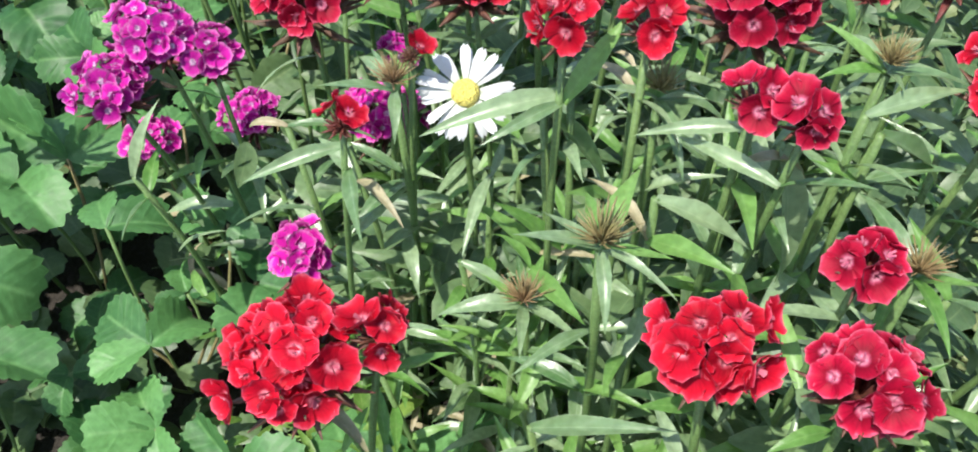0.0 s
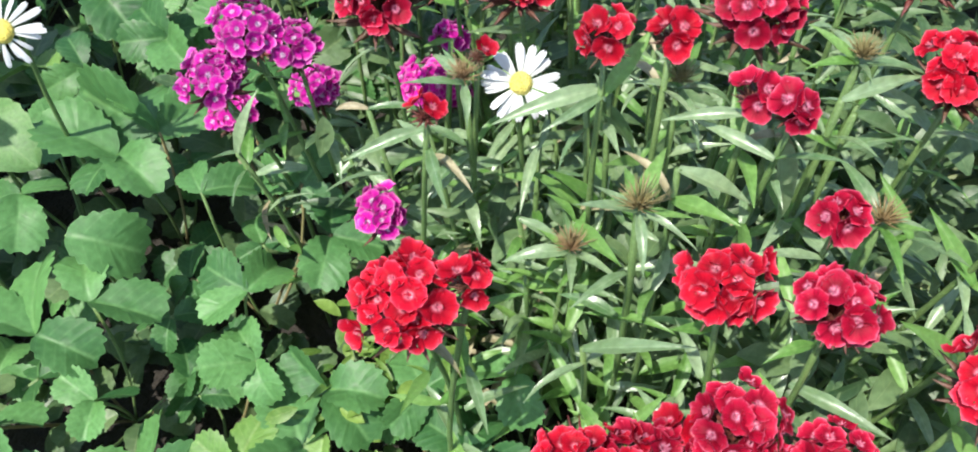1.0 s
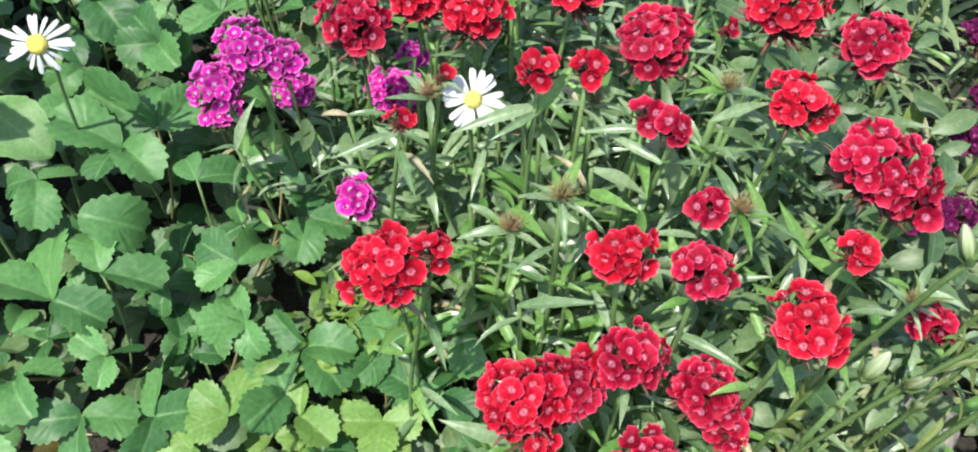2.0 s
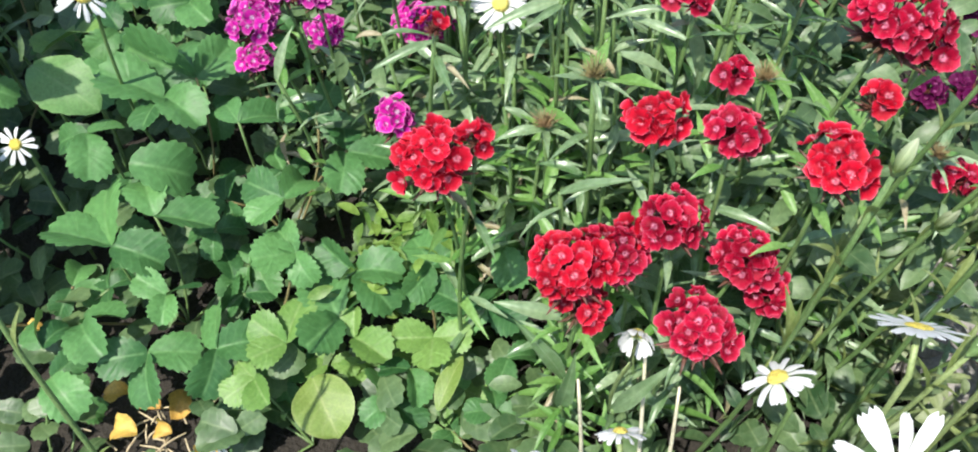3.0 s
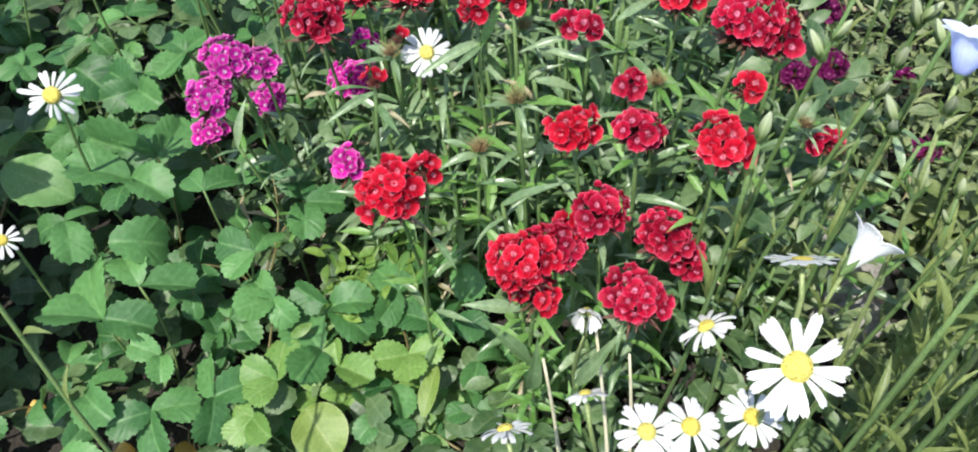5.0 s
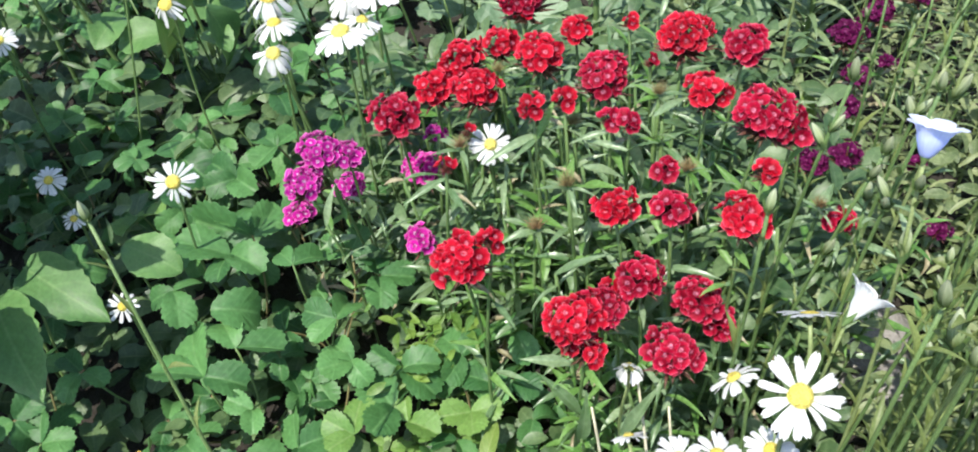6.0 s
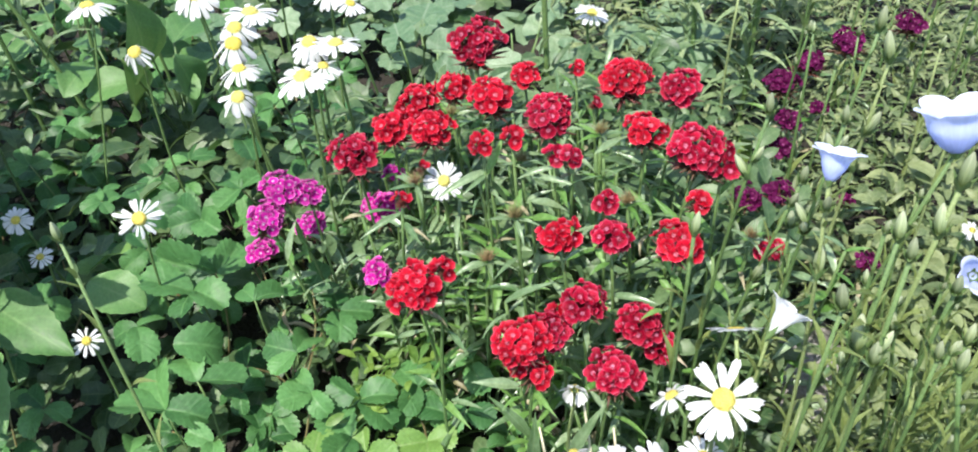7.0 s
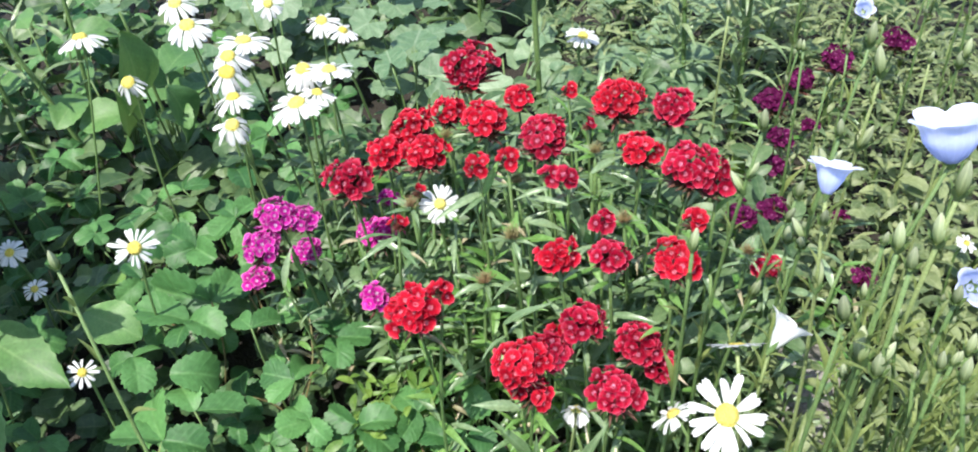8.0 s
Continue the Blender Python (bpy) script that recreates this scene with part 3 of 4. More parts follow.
def daisy(at, size, face, label, seed, base=None, droop=0.0, rays=22, pale=False, flat=1.0, ragged=1.0):
    """An ox-eye daisy: thin stem, green cup, yellow disc, white rays."""
    rng = random.Random(seed)
    at, face = Vector(at), Vector(face).normalized()
    base = Vector(base) if base else Vector((at.x + rng.uniform(-0.03, 0.03), at.y + rng.uniform(0.0, 0.06), 0))
    plant = root("daisy", base, label, "daisy", "white daisies")
    k = size / 0.052
    neck = at - face * 0.006 - base
    pts = arc((0, 0, 0), neck - Vector((0, 0, 0.0)) - face * 0.02, 5, (rng.uniform(-0.015, 0.015), rng.uniform(-0.01, 0.01), 0)) + [neck]
    child("stem", tube("stem", pts, [0.0019] * 7, STALK_PALE if pale else STALK), plant)
    side = face.cross(Vector((0.2, 0.1, 1))).normalized()
    here = aim(at - base, side.cross(face), face, k) @ Matrix.Diagonal((1, 1, flat, 1))
    child("flower_cup", CUP, plant, here)
    disc = child("disc", DISC, plant, here, "domed yellow disc")
    for p in range(rays):
        a = p * 2 * math.pi / rays + rng.uniform(-0.16, 0.16)
        m = Matrix.Rotation(a, 4, "Z") @ Matrix.Translation((0, 0.0074, 0.0002 * (p % 3))) @ Matrix.Rotation(rng.uniform(-0.22, 0.2) * flat * ragged - droop, 4, "X") @ Matrix.Rotation(rng.uniform(-0.45, 0.45) * flat, 4, "Y") @ Matrix.Diagonal((1.25 - 0.25 * ragged, 1, 1, 1)) @ Matrix.Scale(rng.uniform(1 - 0.18 * ragged, 1.08), 4)
        child("petal", rng.choice(RAYS), disc, m, "white ray petal" if p == 0 else "")
    return plant


NEAR_DAISIES = [
    (-0.013, 0.330, 0.400, 0.045, 0.1, -0.6, 0.8, 0.0), (0.121, -0.089, 0.500, 0.058, -0.1, -0.45, 0.9, 0.0), (0.141, 0.032, 0.332, 0.046, -0.35, 0.55, 0.75, 0.12),
    (0.050, -0.066, 0.405, 0.040, 0.0, -0.1, 1.0, 0.15), (0.080, -0.068, 0.399, 0.042, 0.0, -0.15, 1.0, 0.1), (0.126, -0.067, 0.384, 0.042, 0.05, -0.2, 1.0, 0.1),
    (-0.032, -0.005, 0.325, 0.042, 0.0, 0.80, 0.60, 0.05), (0.037, 0.014, 0.308, 0.033, 0.1, 0.80, 0.60, 0.05), (0.177, 0.000, 0.457, 0.048, 0.20, 0.70, 0.66, 0.0), (0.062, 0.088, 0.300, 0.036, 0.35, 0.9, -0.15, 0.75),
]
LEFT_DAISIES = [
    (-0.366, 0.427, 0.360, 0.056, 0.1, -0.75, 0.65, 0.1), (-0.472, 0.377, 0.230, 0.038, 0.1, -0.6, 0.8, 0.0), (-0.536, 0.527, 0.250, 0.033, 0.0, -0.4, 0.9, 0.2),
    (-0.567, 0.589, 0.270, 0.042, 0.0, -0.4, 0.9, 0.2), (-0.308, 0.131, 0.060, 0.024, 0.0, -0.4, 1.0, 0.0), (0.602, 0.205, 0.250, 0.026, 0.1, -0.3, 0.9, 0.1), (0.278, 0.685, 0.350, 0.052, 0.2, -0.2, 1.0, 0.1),
]
BACK_DAISIES = [
    (-0.229, 0.545, 0.420, 0.059, 0.0, -0.35, 0.90, 0.75), (-0.221, 0.661, 0.450, 0.066, 0.0, -0.25, 1.0, 0.75), (-0.225, 0.630, 0.445, 0.072, 0.1, -0.35, 0.9, 0.85), (-0.225, 0.608, 0.420, 0.059, 0.0, 0.1, 1.0, 0.45),
    (-0.199, 0.693, 0.450, 0.072, 0.1, 0.15, 1.0, 0.05), (-0.273, 0.769, 0.450, 0.074, 0.0, -0.2, 0.95, 0.55), (-0.299, 0.906, 0.420, 0.069, 0.0, -0.2, 0.9, 0.5), (-0.437, 0.857, 0.420, 0.072, 0.0, 0.3, 1.0, 0.35),
    (-0.362, 0.701, 0.420, 0.062, -0.1, -0.4, 0.9, 1.05), (-0.129, 0.590, 0.450, 0.064, 0.0, -0.25, 0.95, 0.65), (-0.097, 0.558, 0.460, 0.062, 0.1, 0.15, 0.95, 0.05), (-0.145, 0.531, 0.440, 0.072, -0.1, 0.0, 1.0, 0.3),
]
FAR_DAISIES = [
    (-0.118, 0.545, 0.440, 0.048, 0.2, 0.05, 0.95, 0.25), (-0.091, 0.704, 0.450, 0.054, 0.0, -0.2, 0.9, 0.5), (-0.066, 0.684, 0.440, 0.045, 0.4, -0.1, 0.9, 0.2), (-0.161, 0.845, 0.420, 0.048, 0.0, -0.6, 0.7, 0.3),
    (-0.62, 0.80, 0.36, 0.05, 0.0, -0.3, 0.9, 0.2),
]
for k, (x, y, z, s, a, b, c, d) in enumerate(NEAR_DAISIES + LEFT_DAISIES + BACK_DAISIES + FAR_DAISIES):
    daisy((x, y, z), s, (a, b, c), "white daisy with drooping rays and yellow disc" if d > 0.25 else "white daisy with a yellow disc on a thin stem", 400 + k, base=PALE_BASES.get(k), droop=d, rays={1: 19, 12: 17, 11: 12}.get(k, 22), pale=k in (3, 4, 5, 6, 7, 8, 9), flat=0.3 if k == 8 else 1.0, ragged=2.0 if k in (10, 25) else 1.0)

# pale dry stalks that stand below the front heads
for k, (foot, tip) in enumerate([((0.029, 0.045, 0.0), (0.017, 0.064, 0.285)), ((0.068, 0.000, 0.0), (0.070, 0.092, 0.292)), ((0.097, 0.030, 0.0), (0.099, 0.073, 0.235))]):
    ob = new("dry_stalk", tube("dry_stalk", arc((0, 0, 0), Vector(tip) - Vector(foot), 6, (0.003, 0, 0)), [0.0021, 0.0021, 0.0020, 0.0019, 0.0017, 0.0015, 0.0011], CREAM))
    ob.location = foot
    tagged(ob, "thin pale dry stalk standing below the red heads", "stalk", "dry stalks")

# ---- strawberries ----
def leaflet_data(length, width, fold, rise, bend, seed, around=60, rings=(0.30, 0.62, 0.84, 1.0)):
    """A broad leaflet along +y: wedge at its foot, round towards the tip, blunt teeth, pleated between its side veins."""
    rng = random.Random(seed)
    lop, sway, wavy = rng.uniform(-0.05, 0.05), rng.uniform(0, 6.28), rng.uniform(0.01, 0.05)
    spots = [(0.0, 0.5, 0.0)]
    for q in rings:
        for k in range(around):
            a = -math.pi + 2 * math.pi * (k + 0.5) / around
            far = (1 - math.cos(a)) / 2
            x = math.copysign(abs(math.sin(a)) ** 0.84, a) * (0.56 + 0.46 * far ** 0.9) * 0.53
            y = far ** 0.92
            cut = 1.0
            if q == 1.0 and abs(a) > 0.75:
                cut = (1.0, 1.05, 0.94)[int(abs(k - (around - 1) / 2)) % 3]
            spots.append((x * q * cut + lop * y * y * q, 0.5 + (y - 0.5) * q * cut, math.copysign(q == 1.0, x)))
    verts, uvs = [], []
    for x, y, rim in spots:
        e = abs(x) * 2
        slant = y - abs(x) * 0.75
        up = fold * (math.sqrt(x * x + 0.0012) - 0.0346) + 0.0075 * math.cos(slant * 6.5 * 6.283) * min(1.0, e * 2.2) + wavy * math.sin(7 * y + sway + (1.5 if x > 0 else 0)) * e - 0.10 * e ** 3
        a = rise - bend * y * 0.5
        verts.append((x * width, length * y * math.cos(a) - up * width * math.sin(a), length * y * math.sin(a) + up * width * math.cos(a)))
        uvs.append((0.5 + (rim * 0.5 if rim else x * 0.85), y))
    faces = [(0, 1 + k, 1 + (k + 1) % around) for k in range(around)]
    for i in range(len(rings) - 1):
        f = 1 + i * around
        faces += [(f + k, f + around + k, f + around + (k + 1) % around, f + (k + 1) % around) for k in range(around)]
    return verts, [tuple(reversed(f)) for f in faces], uvs


def leaflet(mat, k):
    v, f, u = leaflet_data(0.0440, 0.0430, RNG.uniform(0.15, 0.95), RNG.uniform(0.0, 0.45), RNG.uniform(0.2, 1.5), k)
    return mesh("leaflet", v, f, mat, u)


LEAFLETS = [leaflet(BERRY, k) for k in range(10)]
LEAFLETS_YOUNG = [leaflet(BERRY_YOUNG, 20 + k) for k in range(3)]


def strawberry_leaf(plant, base, at, size, rng, young=False, tilt=None):
    at = Vector(at)
    rel = at - Vector(base)
    stalk = child("leaf_stalk", tube("leaf_stalk", arc((0, 0, 0), rel, 5, (rng.uniform(-0.015, 0.015), rng.uniform(-0.015, 0.015), 0)), [0.0014] * 6, STALK_BROWN if rng.random() < 0.3 else STALK), plant)
    out = Vector((rel.x, rel.y, 0))
    heading = math.atan2(out.y, out.x) if out.length > 0.01 else rng.uniform(0, 6)
    heading += rng.uniform(-0.7, 0.7)
    nod = Vector((rng.uniform(-0.55, 0.55), rng.uniform(-0.7, 0.3), 1)) if tilt is None else Vector(tilt)
    set_ = LEAFLETS_YOUNG if young else LEAFLETS
    for turn in (0, 1.75, -1.75):
        a = heading + turn + rng.uniform(-0.2, 0.2)
        way = Vector((math.cos(a), math.sin(a), 0))
        way.z = rng.uniform(-0.1, 0.25) - (way.x * nod.x + way.y * nod.y) / nod.z
        child("leaflet", rng.choice(set_), stalk, aim(rel + way.normalized() * 0.002, way, nod, size * rng.uniform(0.88, 1.1), rng.uniform(-0.2, 0.2)))


def height_at(y):
    return min(0.2, max(0.07, 0.09 + (y - 0.2) * 0.55))


# leaves that can be told apart: joint, then length and heading of each leaflet
LEAVES_BEHIND = [
    (-0.422, 0.411, 0.037, 38, 0.051, -81, 0.039, 180), (-0.352, 0.451, 0.070, 163, 0.047, -117, 0.057, -41), (-0.321, 0.476, 0.088, 152, 0.054, 52, 0.070, 117),
    (-0.272, 0.410, 0.036, 122, 0.046, 24), (-0.340, 0.593, 0.057, 136, 0.046, -162, 0.050, -60), (-0.427, 0.669, 0.070, -51, 0.054, 110),
    (-0.281, 0.643, 0.048, -135, 0.042, 43, 0.044, 129), (-0.276, 0.764, 0.061, 150, 0.056, -65), (-0.380, 0.378, 0.066, -6),
]
LEAVES_BESIDE = [
    (-0.401, 0.308, 0.074, 109, 0.067, 165, 0.055, -18), (-0.358, 0.331, 0.062, -9, 0.052, 108), (-0.232, 0.337, 0.048, 151, 0.042, -141, 0.044, 59),
    (-0.223, 0.289, 0.046, -160, 0.038, -71, 0.037, 125), (-0.185, 0.231, 0.066, 114, 0.056, 52, 0.054, -127), (-0.305, 0.213, 0.053, 92, 0.048, 10, 0.051, -96),
    (-0.371, 0.214, 0.052, 2, 0.049, -165, 0.054, -96), (-0.350, 0.262, 0.034, -90, 0.036, 150, 0.036, 13), (-0.018, 0.278, 0.040, 164, 0.041, 65, 0.044, -86),
    (-0.464, 0.201, 0.036, 36, 0.051, -54), (-0.472, 0.226, 0.036, 57, 0.042, 111), (-0.166, 0.268, 0.047, 143, 0.050, -10, 0.056, -45), (-0.433, 0.244, 0.044, 11, 0.051, -58),
]
LEAVES_BELOW_HEADS = [
    (-0.090, 0.268, 0.047, 118, 0.040, 27, 0.042, -134), (-0.037, 0.229, 0.054, -170, 0.043, -48), (-0.058, 0.227, 0.045, 145, 0.045, 65), (-0.120, 0.182, 0.034, 162, 0.038, -76), (-0.024, 0.184, 0.038, -117, 0.034, 18),
]
YOUNG_LEAVES = [
    (-0.238, 0.213, 0.049, 72, 0.043, 143, 0.040, -148), (-0.270, 0.185, 0.034, 134, 0.036, -144, 0.039, -59), (-0.171, 0.213, 0.030, 84, 0.047, -43), (-0.095, 0.207, 0.040, -178, 0.040, -8, 0.046, -94),
]
SEEN_LEAVES = [
    (-0.10, 0.26), (-0.04, 0.14), (-0.14, 0.16), (-0.57, 0.52), (-0.48, 0.59), (-0.17, 0.39), (-0.20, 0.44), (-0.45, 0.50),
]
rng = random.Random(5)
crowns = []
for cx in range(-8, 1):
    for cy in range(0, 13):
        x, y = cx * 0.12 + rng.uniform(-0.04, 0.04), 0.02 + cy * 0.12 + rng.uniform(-0.04, 0.04)
        if x > 0.02 or (x > -0.1 and y > 0.3) or (x < -0.55 and y < 0.1) or (x > -0.32 and y > 1.0) or x < -0.8 and y < 0.5 or ((x + 0.43) / 0.15) ** 2 + ((y - 0.90) / 0.11) ** 2 < 1:
            continue
        crown = root("strawberry_plant", (x, y, 0), "strawberry plant with toothed three-part leaves", "strawberry plant", "strawberry plants")
        crowns.append((crown, Vector((x, y, 0)), []))
for k, (x, y) in enumerate(SEEN_LEAVES):
    crown, at, leaves = min(crowns, key=lambda c: (c[1] - Vector((x, y, 0))).length)
    leaves.append((x, y, height_at(y) * 0.85, (0.85 if y > 0.2 else 0.65) + 0.1 * (k % 3), k in (4,)))
for spec in LEAVES_BEHIND + LEAVES_BESIDE + LEAVES_BELOW_HEADS + YOUNG_LEAVES:
    x, y, turns = spec[0], spec[1], spec[2:]
    crown, at, leaves = min(crowns, key=lambda c: (c[1] - Vector((x, y, 0))).length)
    rel = Vector((x, y, height_at(y))) - at
    stalk = child("leaf_stalk", tube("leaf_stalk", arc((0, 0, 0), rel, 5, (rng.uniform(-0.01, 0.01), rng.uniform(-0.01, 0.01), 0)), [0.0014] * 6, STALK_BROWN if rng.random() < 0.3 else STALK), crown)
    for long, turn in zip(turns[::2], turns[1::2]):
        a = math.radians(turn)
        way = Vector((math.cos(a), math.sin(a), rng.uniform(-0.25, 0.40)))
        child("leaflet", rng.choice(LEAFLETS_YOUNG if spec in YOUNG_LEAVES else LEAFLETS), stalk, aim(rel, way, (rng.uniform(-0.5, 0.4), rng.uniform(-0.6, 0.3), 1), long / 0.045, rng.uniform(-0.6, 0.6)))
for crown, at, leaves in list(crowns):
    for k in range(4 if at.y < 0.3 and at.x > -0.5 or at.y > 0.6 else 2):
        a, r = rng.uniform(0, 6.28), rng.uniform(0.03, 0.09)
        x, y = at.x + r * math.cos(a), at.y + r * math.sin(a)
        if (x + 0.390) ** 2 + (y - 0.180) ** 2 < 0.07 ** 2:
            continue
        leaves.append((x, y, height_at(y) * (rng.uniform(0.2, 0.5) if y < 0.5 and x > -0.5 else rng.uniform(0.35, 0.9)), rng.uniform(0.6, 1.05) if y > 0.28 else rng.uniform(0.5, 0.8), y < 0.22 and x > -0.3 and rng.random() < 0.5))
    for x, y, z, s, young in leaves:
        strawberry_leaf(crown, at, (x, y, z), s, rng, young)
    if not crown.children:
        bpy.data.objects.remove(crown)


# ---- scattered growth ----
def scatter(name, shapes, poses, mat, label, category):
    """Many small leaves joined into one sheet of growth."""
    verts, faces, uvs, first = [], [], [], 0
    for shape, m in poses:
        v, f, u = shapes[shape]
        r = np.array(m.to_3x3())
        w = np.asarray(v) @ r.T + np.array(m.translation)
        verts.append(w)
        faces += [tuple(q + first for q in face) for face in f]
        uvs.append(np.asarray(u))
        first += len(w)
    me = mesh(name, np.concatenate(verts).tolist(), faces, mat, np.concatenate(uvs))
    return tagged(new(name, me), label, category, kind="stuff")


def oval_profile(s):
    return max(0.03, math.sin(math.pi * min(1, 0.02 + 0.98 * s)) ** 0.7)


SMALL = [blade_data(0.045, 0.008, lance_profile, 5, 2, 0.4, 0.4, 1.0, seed=k) for k in range(3)] + [blade_data(0.032, 0.014, oval_profile, 5, 2, 0.3, 0.3, 0.8, seed=k) for k in range(3)]
WIDE = [leaflet_data(0.045, 0.042, 0.15 + 0.15 * k, 0.1, 0.6, 50 + k, 30, (0.5, 0.84, 1.0)) for k in range(4)]


def bare(x, y):
    """Soil shows here: by the withered leaves and by the stones."""
    return (x + 0.390) ** 2 + (y - 0.180) ** 2 < 0.065 ** 2 or (x - 0.425) ** 2 + (y - 0.19) ** 2 < 0.088 ** 2


def strew(count, xs, ys, zs, shapes, sizes, rng, keep=None):
    out = []
    while len(out) < count:
        x, y = rng.uniform(*xs), rng.uniform(*ys)
        if keep and not keep(x, y) or bare(x, y):
            continue
        z = rng.uniform(*zs)
        if any((Vector(c) - Vector((x, y, z))).length < r + 0.03 for c, r in FREE):
            continue
        a = rng.uniform(0, 6.283)
        out.append((rng.randrange(shapes), aim((x, y, z), (math.cos(a), math.sin(a), rng.uniform(-0.2, 0.7)), (rng.uniform(-0.4, 0.4), rng.uniform(-0.5, 0.3), 1), rng.uniform(*sizes), rng.uniform(-0.5, 0.5))))
    return out


rng = random.Random(77)
OVALS = [blade_data(0.036, 0.018, oval_profile, 6, 2, 0.3, 0.3, 0.8, seed=k) for k in range(3)] + [blade_data(0.055, 0.022, oval_profile, 7, 2, 0.35, 0.4, 1.1, seed=k) for k in range(2)]


def lily_spot(x, y):
    return (x - 0.51) ** 2 + (y - 0.68) ** 2 > 0.15 ** 2 and (x - 0.41) ** 2 + (y - 0.42) ** 2 > 0.05 ** 2


def uneven(x, y, low, high):
    """Keeps the growth inside a span of x whose ends wander, and off a wandering front edge."""
    stray = 0.16 * noise.noise(Vector((x * 4, y * 4, 2.0)))
    return low + 0.1 + stray < x < high - 0.1 + stray and y > -0.15 + 0.9 * stray


def shady_gap(x, y):
    """A gap in the low growth behind the daisies."""
    return ((x + 0.43) / 0.17) ** 2 + ((y - 0.90) / 0.13) ** 2 > 1


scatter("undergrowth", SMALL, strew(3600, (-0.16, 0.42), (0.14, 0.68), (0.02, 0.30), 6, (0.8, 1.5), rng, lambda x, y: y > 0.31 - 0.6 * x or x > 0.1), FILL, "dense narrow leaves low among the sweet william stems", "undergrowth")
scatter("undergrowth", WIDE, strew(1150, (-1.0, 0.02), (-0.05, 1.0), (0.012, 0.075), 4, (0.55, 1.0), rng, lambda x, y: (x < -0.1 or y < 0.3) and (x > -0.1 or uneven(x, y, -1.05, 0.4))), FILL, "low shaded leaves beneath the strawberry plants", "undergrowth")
scatter("groundcover", OVALS + SMALL[:2], strew(3600, (0.22, 1.0), (-0.25, 0.42), (0.01, 0.21), 7, (0.35, 0.95), rng, lambda x, y: x > 0.33 - 0.3 * max(0, y - 0.1) and uneven(x, y, 0.0, 1.0)), FILL_WARM, "yellow-green small leaves covering the soil beneath bellflowers", "groundcover")
scatter("groundcover", SMALL, strew(4600, (0.30, 1.35), (0.42, 1.05), (0.01, 0.25), 4, (0.45, 1.0), rng, lambda x, y: lily_spot(x, y) and x < 1.1 + 0.3 * noise.noise(Vector((x * 3, y * 6, 1)))), FILL_WARM, "narrow grey-green leaves crowding behind the bellflowers", "groundcover")
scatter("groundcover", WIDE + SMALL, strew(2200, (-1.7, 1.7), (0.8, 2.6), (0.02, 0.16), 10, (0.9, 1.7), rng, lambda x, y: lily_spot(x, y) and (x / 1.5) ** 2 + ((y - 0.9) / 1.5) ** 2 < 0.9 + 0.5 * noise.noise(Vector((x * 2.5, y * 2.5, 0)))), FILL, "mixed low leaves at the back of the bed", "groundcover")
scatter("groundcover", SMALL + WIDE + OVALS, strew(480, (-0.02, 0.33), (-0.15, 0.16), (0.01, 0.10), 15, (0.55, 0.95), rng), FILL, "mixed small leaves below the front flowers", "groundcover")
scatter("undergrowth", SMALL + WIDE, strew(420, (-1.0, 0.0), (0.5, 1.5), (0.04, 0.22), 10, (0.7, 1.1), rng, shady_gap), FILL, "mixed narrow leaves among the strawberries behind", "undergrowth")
scatter("seedlings", SMALL, strew(150, (-0.19, -0.06), (0.25, 0.345), (0.04, 0.14), 6, (0.5, 0.9), rng), FILL_BRIGHT, "fine bright green seedlings beside the strawberries", "seedlings")

# ---- bellflowers ----
BELL_LEAVES = [blade("leaf", BELL_LEAF, RNG.uniform(0.04, 0.07), RNG.uniform(0.006, 0.011), lance_profile, 7, 4, 0.4, 0.5, RNG.uniform(0.4, 1.4), 0, 0.03, RNG.uniform(-0.5, 0.5), k) for k in range(5)]


def bell_mesh(name, mat, seed, wide=1.0, lobes=5, funnel=0.0):
    """An open bell of five pointed lobes, mouth towards +z, 3.4 cm across."""
    rng = random.Random(seed)
    verts, uvs, nu, na = [], [], 9, 30
    for i in range(nu + 1):
        s = i / nu
        for k in range(na):
            a = 2 * math.pi * k / na
            lobe = abs(math.cos(lobes * a / 2))
            reach = 0.76 + 0.24 * lobe ** 0.8
            t = s * reach if s > 0.4 else s * (1 + (reach - 1) * s / 0.4)
            r = 0.0035 + 0.0115 * min(1, t * 2.2) ** 0.7 + 0.007 * max(0, t - 0.6) / 0.4 * wide
            r = r * (1 - funnel) + funnel * (0.0025 + 0.0135 * t + 0.008 * max(0, t - 0.55) / 0.45 * wide)
            r *= 1 + 0.04 * math.sin(lobes * a + 1) * s + rng.uniform(-0.01, 0.01)
            verts.append((r * math.cos(a), r * math.sin(a), 0.031 * t - 0.004 * max(0, t - 0.8) / 0.2 * wide))
            uvs.append((k / na * 5, s))
    faces = [(i * na + k, i * na + (k + 1) % na, (i + 1) * na + (k + 1) % na, (i + 1) * na + k) for i in range(nu) for k in range(na)]
    faces.append(tuple(range(na - 1, -1, -1)))
    return mesh(name, verts, faces, mat, uvs)


